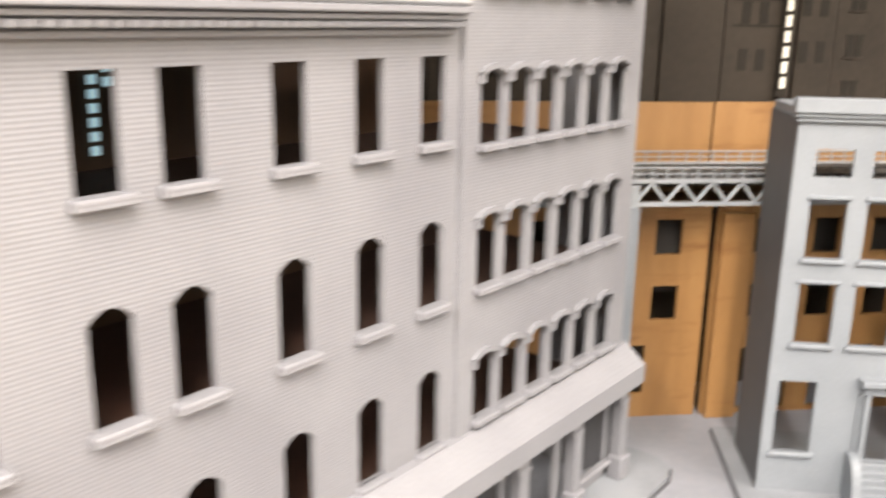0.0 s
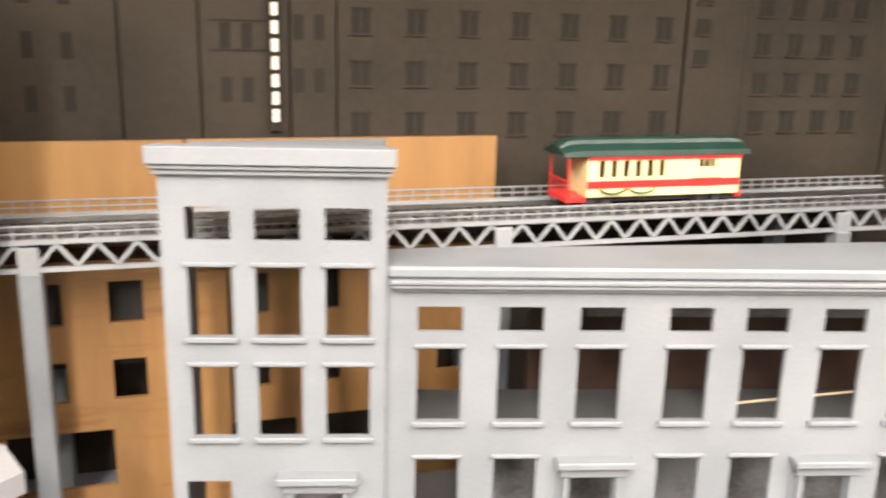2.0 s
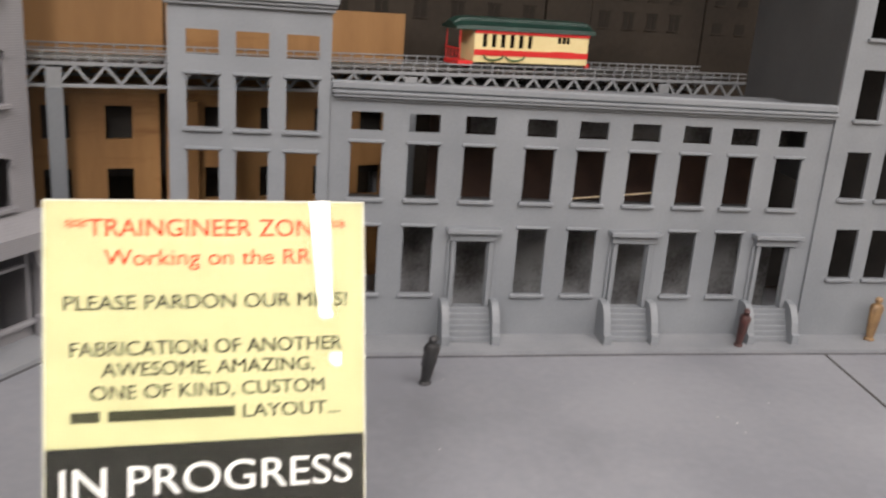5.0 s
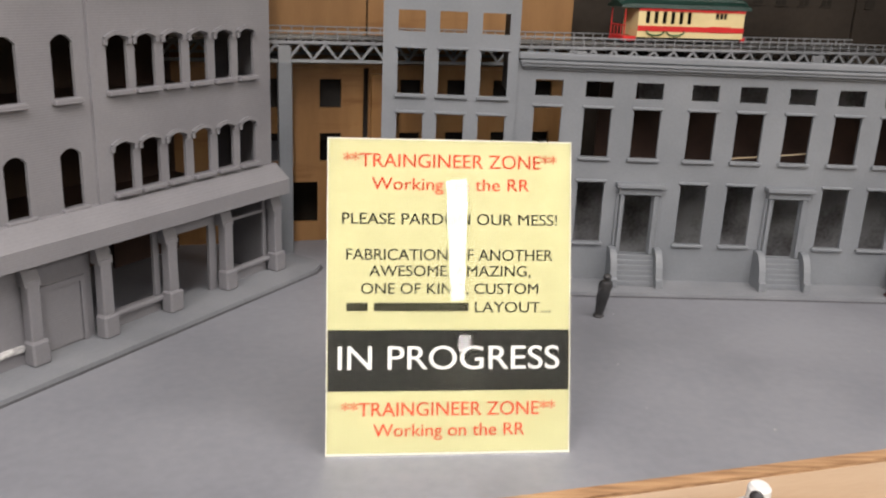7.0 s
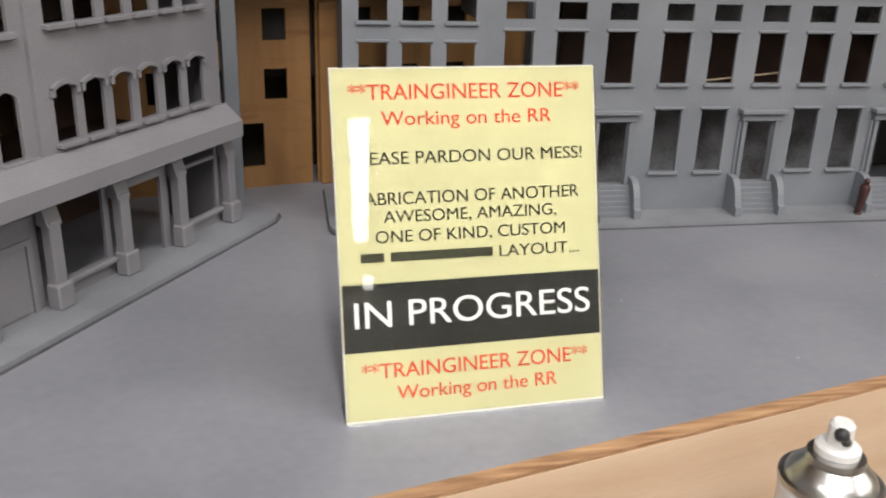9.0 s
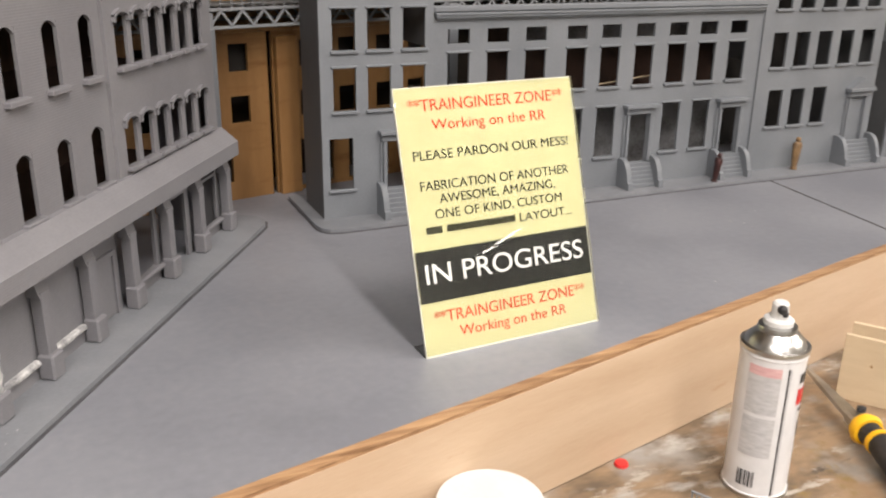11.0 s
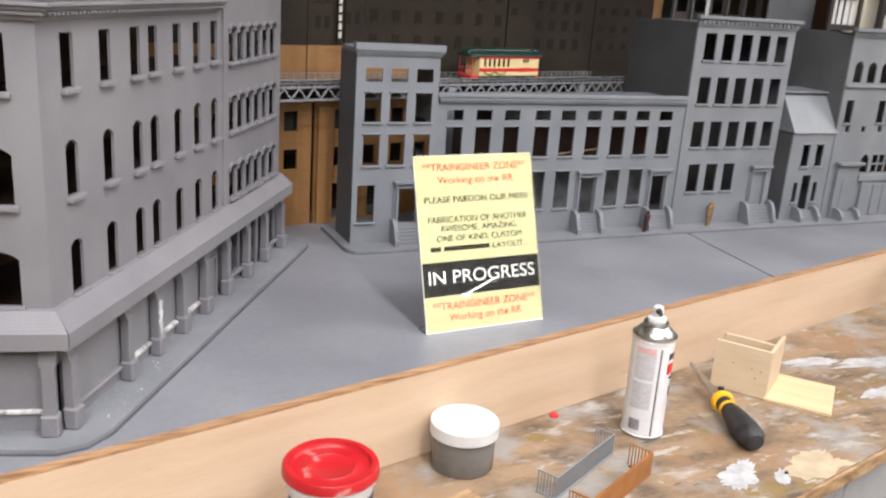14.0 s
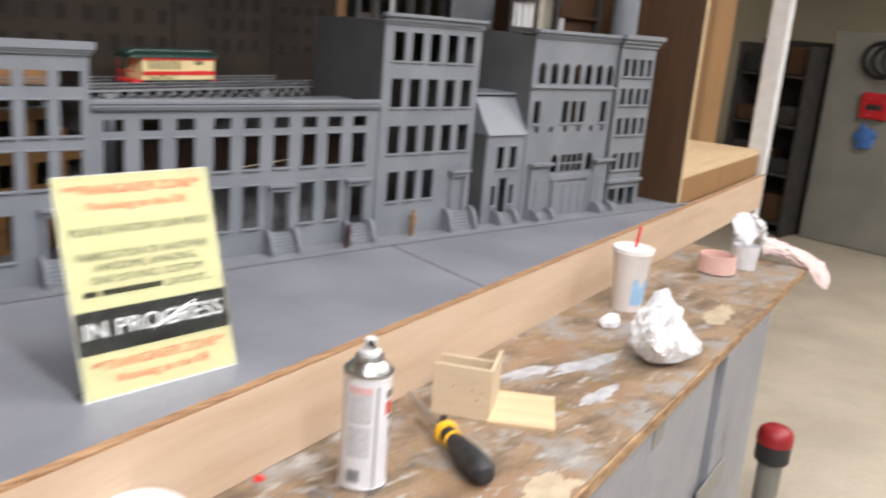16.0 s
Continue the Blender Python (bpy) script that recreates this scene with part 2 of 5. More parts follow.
more_stains(BASE, (0.26, 0.265, 0.285), 30, 0.70, 0.76, 7.0)

# ---- mesh helpers ----
def thing(name, m, label, category, group="", kind=""):
    e = new(name)
    e.empty_display_size = 0.02
    e.matrix_world = m
    return tagged(e, label, category, group, kind)


def part(name, bm, material, parent=None, label="", smooth=False, m=None):
    me = bpy.data.meshes.new(name)
    bmesh.ops.recalc_face_normals(bm, faces=bm.faces)
    if smooth:
        for e in bm.edges:
            e.smooth = len(e.link_faces) != 2 or e.calc_face_angle(0) < 0.7
    bm.to_mesh(me)
    bm.free()
    me.materials.append(material)
    if smooth:
        for p in me.polygons:
            p.use_smooth = True
    ob = new(name, me)
    if parent:
        ob.parent = parent
    if m is not None:
        ob.matrix_local = m
    return tagged(ob, label)


def box(bm, x0, x1, y0, y1, z0, z1, bevel=0.0):
    g = bmesh.ops.create_cube(bm, size=1, matrix=Matrix.Translation(((x0 + x1) / 2, (y0 + y1) / 2, (z0 + z1) / 2)) @ Matrix.Diagonal((abs(x1 - x0), abs(y1 - y0), abs(z1 - z0), 1)))
    if bevel:
        es = list({e for v in g["verts"] for e in v.link_edges})
        bmesh.ops.bevel(bm, geom=es, offset=bevel, segments=1, affect="EDGES")
    return bm


def boxes(*rows, bevel=0.0):
    bm = bmesh.new()
    for r in rows:
        box(bm, *r, bevel=bevel)
    return bm


SHARED = {}


def piece(name, dims, material, parent, at, bevel=0.0008, label=""):
    """A small bevelled block on shared mesh data; dims w, d, h with its foot's centre at `at`."""
    key = (name, tuple(round(v, 4) for v in dims), material.name, bevel)
    if key not in SHARED:
        w, d, h = dims
        bm = boxes((-w / 2, w / 2, -d / 2, d / 2, 0, h), bevel=min(bevel, 0.3 * min(dims)))
        me = bpy.data.meshes.new(name)
        bm.to_mesh(me)
        bm.free()
        me.materials.append(material)
        SHARED[key] = me
    ob = new(name, SHARED[key])
    ob.parent = parent
    ob.location = at
    return tagged(ob, label)


def wall_bm(x0, x1, z0, z1, holes, thick=0.004, y=0.0):
    """A wall in the xz plane, its front at y, with rectangular openings (x0, x1, z0, z1) through it."""
    xs = sorted({round(v, 5) for v in [x0, x1] + [h[i] for h in holes for i in (0, 1)] if x0 <= v <= x1})
    zs = sorted({round(v, 5) for v in [z0, z1] + [h[i] for h in holes for i in (2, 3)] if z0 <= v <= z1})
    bm = bmesh.new()
    grid = {}

    def vert(i, j, k):
        if (i, j, k) not in grid:
            grid[i, j, k] = bm.verts.new((xs[i], y + k * thick, zs[j]))
        return grid[i, j, k]

    def solid(i, j):
        if not (0 <= i < len(xs) - 1 and 0 <= j < len(zs) - 1):
            return False
        cx, cz = (xs[i] + xs[i + 1]) / 2, (zs[j] + zs[j + 1]) / 2
        return not any(h[0] < cx < h[1] and h[2] < cz < h[3] for h in holes)

    for i in range(len(xs) - 1):
        for j in range(len(zs) - 1):
            if not solid(i, j):
                continue
            for k in (0, 1):
                bm.faces.new([vert(i, j, k), vert(i + 1, j, k), vert(i + 1, j + 1, k), vert(i, j + 1, k)])
            for di, dj, a, b in ((-1, 0, (i, j), (i, j + 1)), (1, 0, (i + 1, j), (i + 1, j + 1)), (0, -1, (i, j), (i + 1, j)), (0, 1, (i, j + 1), (i + 1, j + 1))):
                if not solid(i + di, j + dj):
                    bm.faces.new([vert(*a, 0), vert(*b, 0), vert(*b, 1), vert(*a, 1)])
    return bm


def arch_fill(bm, x0, x1, z1, rise, thick=0.004, y=0.0, n=8):
    """Fills the two upper corners of an opening, so that its head becomes a segmental arch."""
    w = x1 - x0
    pts = []
    for i in range(n + 1):
        a = i / n
        pts.append((x0 + a * w, z1 - rise * (2 * a - 1) ** 2))
    for i in range(n):
        (xa, za), (xb, zb) = pts[i], pts[i + 1]
        vs = [bm.verts.new((px, y + k * thick + 0.0002, pz)) for k in (0, 1) for px, pz in ((xa, za), (xb, zb), (xb, z1 + 0.0003), (xa, z1 + 0.0003))]
        for f in ((0, 1, 2, 3), (7, 6, 5, 4), (0, 4, 5, 1)):
            bm.faces.new([vs[q] for q in f])


def prism(bm, pts, z0, z1):
    """A straight-sided solid over a plan outline."""
    a = [bm.verts.new((x, y, z0)) for x, y in pts]
    b = [bm.verts.new((x, y, z1)) for x, y in pts]
    bm.faces.new(a[::-1])
    bm.faces.new(b)
    for i in range(len(pts)):
        j = (i + 1) % len(pts)
        bm.faces.new((a[i], a[j], b[j], b[i]))
    return bm


def lathe(profile, n=32, cx=0, cy=0):
    """A turned solid from (radius, z) pairs."""
    bm = bmesh.new()
    rings = []
    for r, z in profile:
        rings.append([bm.verts.new((cx + r * math.cos(2 * math.pi * i / n), cy + r * math.sin(2 * math.pi * i / n), z)) for i in range(n)] if r > 1e-6 else [bm.verts.new((cx, cy, z))])
    for a, b in zip(rings, rings[1:]):
        for i in range(n):
            j = (i + 1) % n
            if len(a) == 1 and len(b) > 1:
                bm.faces.new((a[0], b[j], b[i]))
            elif len(b) == 1 and len(a) > 1:
                bm.faces.new((a[i], a[j], b[0]))
            elif len(a) > 1:
                bm.faces.new((a[i], a[j], b[j], b[i]))
    return bm


def rod(bm, p, q, r, n=6):
    p, q = Vector(p), Vector(q)
    m = Matrix.Translation((p + q) / 2) @ (q - p).to_track_quat("Z", "Y").to_matrix().to_4x4()
    bmesh.ops.create_cone(bm, cap_ends=True, segments=n, radius1=r, radius2=r, depth=(q - p).length, matrix=m)
    return bm


def bar(bm, p, q, w, d):
    """A square bar from p to q: w wide in the plane, d deep along y."""
    p, q = Vector(p), Vector(q)
    z = (q - p).normalized()
    y = Vector((0, 1, 0))
    x = y.cross(z).normalized()
    rot = Matrix((x, y, z)).transposed().to_4x4()
    bmesh.ops.create_cube(bm, size=1, matrix=Matrix.Translation((p + q) / 2) @ rot @ Matrix.Diagonal((w, d, (q - p).length, 1)))


def front(x):
    """The layout's front edge."""
    return 0.331 + 0.244 * x


TILTDEG = math.degrees(math.atan(0.244))
ORIG = pose(0, 0, 0)

# ---- setting ----
FLOOR_Z, BENCH_Z, CEIL_Z = -1.03, -0.132, 2.05
tagged(part("floor", boxes((-5, 11, -9, 5, FLOOR_Z - 0.1, FLOOR_Z)), CONC, None), "worn tan concrete workshop floor with faint stains", "floor", kind="structure")
tagged(part("ceiling", boxes((-5, 11, -9, 5, CEIL_Z, CEIL_Z + 0.1)), CEIL, None), "plain off-white workshop ceiling", "ceiling", kind="structure")
for nm, r in (("wall_north", (-5, 11, 4.9, 5, FLOOR_Z, CEIL_Z)), ("wall_south", (-5, 11, -9, -8.9, FLOOR_Z, CEIL_Z)), ("wall_west", (-5, -4.9, -8.9, 4.9, FLOOR_Z, CEIL_Z)), ("wall_east", (10.9, 11, -8.9, 4.9, FLOOR_Z, CEIL_Z))):
    tagged(part(nm, boxes(r), WALLP), "cream painted plain workshop wall", "wall", kind="structure")

# layout base: a plywood box with a grey painted top, set at an angle to the row of houses
base = thing("layout_base", ORIG, "grey painted plywood layout base with raw front edge", "layout base", kind="structure")
XL, XR = -1.2, 3.31
bm = bmesh.new()
prism(bm, [(XL, front(XL)), (2.42, front(2.42)), (2.06, 2.12), (XL, 2.12)], -0.018, 0.0)
part("top_board", bm, BASE, base)
bm = bmesh.new()
prism(bm, [(XL, front(XL) - 0.0145), (XR, front(XR) - 0.0145), (XR, front(XR)), (XL, front(XL))], BENCH_Z + 0.0005, -0.0035)
part("front_board", bm, PLYF, base, "raw pale plywood front board")
bm = bmesh.new()
prism(bm, [(XL, front(XL) - 0.0140), (XR, front(XR) - 0.0140), (XR, front(XR) - 0.0005), (XL, front(XL) - 0.0005)], -0.0033, 0.0006)
part("front_edge", bm, PLYE, base, "splintered layered plywood edge")
# the joint between two boards of the top
bm = bmesh.new()
prism(bm, [(1.161, 0.6155), (1.164, 0.6155), (1.203, 0.935), (1.200, 0.935)], 0.0, 0.0006)
part("seam", bm, DARK, base, "dark seam between the top boards")

# dark strips laid along the kerbs, painting the shadow of the gap there
GUT = surf("kerb_gap_shade", (0.045, 0.045, 0.05), (0.07, 0.07, 0.075), 0.6, 30, 200, 0.1)


def gut(name, pts, m=ORIG):
    q = bmesh.new()
    prism(q, pts, 0.0002, 0.0011)
    tagged(part(name, q, GUT, m=m), "thin dark strip for the shadow gap along the kerb", "kerb line", kind="structure")


# walkways
bm = bmesh.new()
prism(bm, [(0.372, 1.12), (0.372, 0.958), (0.376, 0.943), (0.386, 0.931), (0.402, 0.927), (1.0, 0.933), (1.4, 0.930), (2.36, 0.905), (2.36, 1.12)], 0, 0.006)
gut("kerb_shade_line", [(0.3695, 1.12), (0.3695, 0.958), (0.3737, 0.941), (0.384, 0.9285), (0.402, 0.9243), (1.0, 0.9303), (1.4, 0.9273), (2.36, 0.9023), (2.36, 0.94), (0.42, 0.963), (0.42, 1.12)])
tagged(part("pavement", bm, WALKWAY), "raised grey model pavement in front of the town houses", "pavement", kind="structure")
LEFT = pose(0.1649, 0.8692, 0, 0, 0, 58.0)
bm = bmesh.new()
prism(bm, [(0.212, 0.02), (0.212, -0.028), (0.199, -0.046), (0.177, -0.054), (-0.60, -0.054), (-0.634, -0.044), (-0.656, -0.020), (-0.69, 0.115), (-0.64, 0.13), (-0.5, 0.02)], 0, 0.006)
gut("kerb_shade_line", [(0.2150, 0.02), (0.2150, -0.0292), (0.2013, -0.0489), (0.177, -0.0573), (-0.60, -0.0573), (-0.6363, -0.0466), (-0.6591, -0.0214), (-0.6932, 0.115), (-0.60, 0.115), (-0.55, 0.0), (0.1, 0.0)], LEFT)
tagged(part("pavement", bm, WALKWAY, m=LEFT), "raised grey model pavement round the corner block", "pavement", kind="structure")


# ---- corner block with the shop front ----
def corner_block():
    b = thing("corner_building", LEFT, "large grey printed corner building with arched windows and shop front", "model building")
    LZ, RZ, CX = 0.478, 0.600, -0.613
    cols = [-0.168, -0.231, -0.297, -0.369, -0.417, -0.490, -0.570]
    rcols = [(-0.106, -0.079), (-0.069, -0.041), (-0.029, -0.002), (0.010, 0.038), (0.050, 0.078), (0.089, 0.118)]
    rows = [(0.385, 0.443, 0), (0.267, 0.329, 1), (0.155, 0.216, 1)]
    rrows = [(0.490, 0.546, 1), (0.379, 0.433, 1), (0.270, 0.327, 1), (0.161, 0.215, 1)]
    # left part of the front
    holes = [(c, c + 0.0255, z0, z1) for c in cols for z0, z1, a in rows]
    bm = wall_bm(CX, -0.1265, 0.118, LZ, holes)
    for c in cols:
        for z0, z1, a in rows:
            if a:
                arch_fill(bm, c, c + 0.0255, z1, 0.007)
    part("wall", bm, GREYL, b)
    # right part, slightly proud and taller
    holes = [(c0, c1, z0, z1) for c0, c1 in rcols for z0, z1, a in rrows]
    bm = wall_bm(-0.1265, 0.148, 0.118, RZ, holes, y=-0.004)
    for c0, c1 in rcols:
        for z0, z1, a in rrows:
            arch_fill(bm, c0, c1, z1, 0.006, y=-0.004)
    part("wall", bm, GREYL, b)
    for c in cols:
        for z0, z1, a in rows:
            piece("sill", (0.0325, 0.010, 0.006), GREYL, b, (c + 0.0128, -0.002, z0 - 0.006))
    for c0, c1 in rcols:
        for z0, z1, a in rrows:
            piece("sill", (0.033, 0.010, 0.005), GREYL, b, ((c0 + c1) / 2, -0.007, z0 - 0.005))
    # arched hoods over the right windows
    hood = bmesh.new()
    w = 0.0165
    for i in range(8):
        a0, a1 = -1 + i / 4, -1 + (i + 1) / 4
        vs = [hood.verts.new((w * a, yy, zz - 0.006 * a * a)) for yy in (-0.003, 0.002) for a, zz in ((a0, 0), (a1, 0), (a1, 0.004), (a0, 0.004))]
        for f in ((0, 1, 2, 3), (7, 6, 5, 4), (0, 4, 5, 1), (2, 6, 7, 3)):
            hood.faces.new([vs[q] for q in f])
    box(hood, -w - 0.001, -w + 0.003, -0.003, 0.001, -0.010, -0.004)
    box(hood, w - 0.003, w + 0.001, -0.003, 0.001, -0.010, -0.004)
    bmesh.ops.remove_doubles(hood, verts=hood.verts, dist=0.0001)
    hm = bpy.data.meshes.new("hood")
    hood.to_mesh(hm)
    hood.free()
    hm.materials.append(GREYL)
    for c0, c1 in rcols:
        for z0, z1, a in rrows:
            h = new("hood", hm)
            h.parent, h.location = b, ((c0 + c1) / 2, -0.0052, z1)
    # end wall, rear and sides
    ex, ey = -0.646, 0.098
    ln = math.hypot(ex - CX, ey)
    ang = math.degrees(math.atan2(-ey, CX - ex))
    holes = [(ln - 0.072, ln - 0.030, z0, z1) for z0, z1, a in ((0.385, 0.443, 0), (0.267, 0.329, 1), (0.155, 0.216, 1))]
    bm = wall_bm(0, ln, 0.118, LZ, holes)
    for h in holes[1:]:
        arch_fill(bm, h[0], h[1], h[3], 0.009)
    endm = pose(ex, ey, 0, 0, 0, ang)
    part("end_wall", bm, GREYL, b, m=endm)
    for h in holes:
        part("sill", boxes((h[0] - 0.004, h[1] + 0.004, -0.0065, 0.002, h[2] - 0.006, h[2] + 0.0003), bevel=0.0008), GREYL, b, m=endm)
    part("back_wall", boxes((-0.735, -0.64, 0.20, 0.204, 0.0, LZ), (-0.64, 0.148, 0.24, 0.244, 0.0, 0.02)), GREYD, b)
    bm = bmesh.new()
    a, c = (ex, ey), (-0.735, 0.20)
    prism(bm, [a, c, (c[0] + 0.003, c[1] + 0.003), (a[0] + 0.003, a[1] + 0.003)], 0.0, LZ)
    part("side_wall", bm, GREYL, b)
    part("side_wall", boxes((0.144, 0.148, 0.0, 0.09, 0.0, RZ), (-0.1265, -0.1225, 0.004, 0.22, LZ - 0.02, RZ), (-0.1265, -0.1225, 0.22, 0.224, LZ - 0.02, RZ)), GREYL, b)
    bm = bmesh.new()
    prism(bm, [(CX, 0.004), (-0.13, 0.004), (-0.13, 0.24), (-0.735, 0.2), (ex, ey)], LZ - 0.004, LZ)
    part("roof", bm, GREYL, b)
    part("roof", boxes((-0.1225, 0.144, 0.0, 0.22, RZ - 0.006, RZ - 0.002)), GREYL, b)
    # top cornice in steps with dentils, and the shiny parapet over it
    for z0, z1, d in ((0.457, 0.461, 0.006), (0.4615, 0.466, 0.011), (0.4665, 0.470, 0.014), (0.4705, 0.475, 0.018)):
        part("cornice", boxes((CX - 0.004, -0.1375, -d, 0.0, z0, z1), bevel=0.0008), GREYL, b)
        part("cornice", boxes((-0.004, ln + d, -d, 0.0, z0, z1), bevel=0.0008), GREYL, b, m=endm)
    part("parapet", boxes((CX, -0.1275, -0.012, 0.004, 0.4755, 0.490), bevel=0.002), surf_gloss, b, "glossy pale grey parapet")
    part("parapet", boxes((0, ln + 0.008, -0.012, 0.004, 0.4755, 0.500), bevel=0.001), GREYL, b, m=endm)
    for i in range(58):
        piece("dentil", (0.0035, 0.004, 0.0035), GREYL, b, (CX + 0.006 + i * 0.0081, -0.0125, 0.4618), 0.0003)
    # sloped cornice over the shop
    prof = [(0.0, 0.152), (-0.008, 0.152), (-0.026, 0.137), (-0.030, 0.134), (-0.030, 0.115), (0.0, 0.115)]

    def band(x0, x1, m0=0.0, m1=0.0):
        q = bmesh.new()
        A = [q.verts.new((x0 + m0 * -y, y, z)) for y, z in prof]
        B = [q.verts.new((x1 - m1 * -y, y, z)) for y, z in prof]
        q.faces.new(A)
        q.faces.new(B[::-1])
        for i in range(len(prof)):
            j = (i + 1) % len(prof)
            q.faces.new((A[i], B[i], B[j], A[j]))
        return q

    part("shop_cornice", band(CX, 0.153, -0.7), GREYL, b)
    part("shop_cornice", band(-0.01, ln, 0, -0.7), GREYL, b, m=endm)
    # pilasters
    pil = [0.146, 0.052, -0.041, -0.135, -0.223, -0.306, -0.388, -0.470, -0.602]

    def pilaster(m):
        o = new("pilaster", None)
        o.parent, o.matrix_local = b, m
        piece("shaft", (0.014, 0.012, 0.075), GREYL, o, (0, -0.008, 0.020))
        piece("foot", (0.020, 0.017, 0.026), GREYL, o, (0, -0.010, 0.006), 0.002)
        q = bmesh.new()
        prism(q, [(-0.014, -0.004), (-0.008, 0.014), (0.0, 0.016), (0.0, -0.004)], -0.009, 0.009)
        part("bracket", q, GREYL, o, m=Matrix.Translation((0, 0, 0.094)) @ Matrix(((0, 0, 1, 0), (1, 0, 0, 0), (0, 1, 0, 0), (0, 0, 0, 1))))

    for x in pil:
        pilaster(pose(x, -0.002, 0))
    pilaster(endm @ pose(0.008, -0.002, 0))
    pilaster(endm @ pose(ln - 0.006, -0.002, 0))
    # shop bays: a glazed bay, a doorway, an open bay, a shut door, then blind panels
    for i in range(len(pil) - 1):
        x1, x0 = pil[i] - 0.007, pil[i + 1] + 0.007
        if i == 0:
            part("bay_frame", boxes((x0, x1, 0, 0.004, 0.006, 0.022), (x0, x1, 0, 0.004, 0.106, 0.118), (x0, x0 + 0.006, 0, 0.004, 0.022, 0.106), (x1 - 0.006, x1, 0, 0.004, 0.022, 0.106), (x0 + 0.006, x1 - 0.006, 0, 0.004, 0.088, 0.0915)), GREYL, b)
        elif i == 1:
            part("bay_frame", boxes((x0, x1, 0, 0.004, 0.092, 0.118), (x0, x0 + 0.012, 0, 0.004, 0.006, 0.092), (x1 - 0.012, x1, 0, 0.004, 0.006, 0.092)), GREYL, b)
        elif i == 2:
            part("bay_frame", boxes((x0, x1, 0, 0.004, 0.006, 0.026), (x0, x1, 0, 0.004, 0.104, 0.118), (x1 - 0.008, x1, 0, 0.004, 0.026, 0.104)), GREYL, b)
        elif i == 3:
            part("bay_panel", boxes((x0, x1, 0.002, 0.006, 0.006, 0.118)), GREYL, b)
            part("shut_door", boxes((x0 + 0.014, x1 - 0.016, 0.0005, 0.0018, 0.008, 0.074), bevel=0.0004), GREYL, b, "flat shut grey door")
            part("door_frame", boxes((x0 + 0.008, x0 + 0.0135, -0.0015, 0.0018, 0.006, 0.080), (x1 - 0.0155, x1 - 0.010, -0.0015, 0.0018, 0.006, 0.080), (x0 + 0.0135, x1 - 0.0155, -0.0015, 0.0018, 0.0745, 0.080)), GREYL, b)
        else:
            part("bay_panel", boxes((pil[i + 1] + 0.0003, pil[i] - 0.0003, -0.002, 0.004, 0.006, 0.1095)), GREYL, b)
        if i in (0, 2) or i > 3:
            part("bay_sill", boxes((x0 + 0.001, x1 - 0.001, -0.008, 0.0, 0.021, 0.027), bevel=0.0015), PUTTY if 3 < i < 7 else GREYL, b, "sill smeared with white filler" if 3 < i < 7 else "")
        if i > 3:
            part("stall_riser", boxes((x0, x1, -0.003, 0.003, 0.006, 0.0205)), GREYL, b)
    bm = bmesh.new()
    prism(bm, [(pil[6] + s * (0.0042 + 0.0016 * math.sin(z * 400 + s) + 0.0012 * math.sin(z * 950)), z) for s, zs in ((-1, range(14)), (1, range(13, -1, -1))) for z in (0.030 + 0.0042 * k for k in zs)], 0.0162, 0.0172)
    part("filler_smear", bm, PUTTY, b, "smear of white filler", m=pose(0, 0, 0, 90))
    part("bay_panel", boxes((0.001, ln - 0.001, -0.002, 0.004, 0.006, 0.1095)), GREYL, b, m=endm)
    part("bay_sill", boxes((0.014, ln - 0.014, -0.006, 0.004, 0.028, 0.033), bevel=0.001), PUTTY, b, "sill smeared with white filler", m=endm)
    part("panel_head", boxes((0.012, ln - 0.012, -0.002, 0.004, 0.098, 0.102)), GREYL, b, m=endm)
    # added floors inside, dark brown so that the rooms' shade is in the colour
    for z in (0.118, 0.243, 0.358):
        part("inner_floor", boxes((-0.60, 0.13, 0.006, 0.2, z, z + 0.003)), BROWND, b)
    for i in range(8):
        piece("led", (0.006, 0.002, 0.0062), LED, b, (-0.293 - 0.0002 * (7 - i), 0.1885, 0.371 + i * 0.0098), 0, "small cool white light")
    for i in range(3):
        piece("led", (0.006, 0.002, 0.0062), LED, b, (-0.2815, 0.1885, 0.418 + i * 0.0098), 0, "small cool white light")
    # brown boards added behind the windows, their colour standing for the dim inside
    part("inner_shade_board", boxes((0.0205, 0.135, 0.16, 0.164, 0.006, 0.33)), BROWND, b, "added brown board that darkens the inside")
    part("inner_shade_board", boxes((-0.60, 0.02, 0.19, 0.194, 0.006, LZ - 0.01)), PANEL, b, "added brown board that darkens the inside")


surf_gloss = surf("glossy_grey_paint", (0.27, 0.27, 0.28), (0.35, 0.35, 0.36), 0.22, 12, 200, 0.05)
corner_block()


# ---- the straight row of town houses ----
def sills_heads(b, x0, x1, z0, z1, mat, head=True, y=0.0, sill=True):
    w = x1 - x0
    if sill:
        piece("sill", (w + 0.007, 0.0065, 0.0045), mat, b, ((x0 + x1) / 2, y - 0.0013, z0 - 0.0045))
    if head:
        piece("lintel", (w + 0.006, 0.0045, 0.0035), mat, b, ((x0 + x1) / 2, y - 0.0005, z1))


def doorway(b, cx, z0, z1, mat, w=0.038, hood=0.066, y=0.0, panel=False, pediment=False):
    d = new("doorway", None)
    d.parent, d.location = b, (cx, y, 0)
    for s in (-1, 1):
        piece("jamb", (0.006, 0.007, z1 - z0), mat, d, (s * (w / 2 + 0.004), -0.003, z0))
        piece("jamb", (0.004, 0.004, z1 - z0), mat, d, (s * (w / 2 + 0.0095), -0.0015, z0))
    piece("hood", (hood, 0.016, 0.006), mat, d, (0, -0.007, z1 + 0.0105))
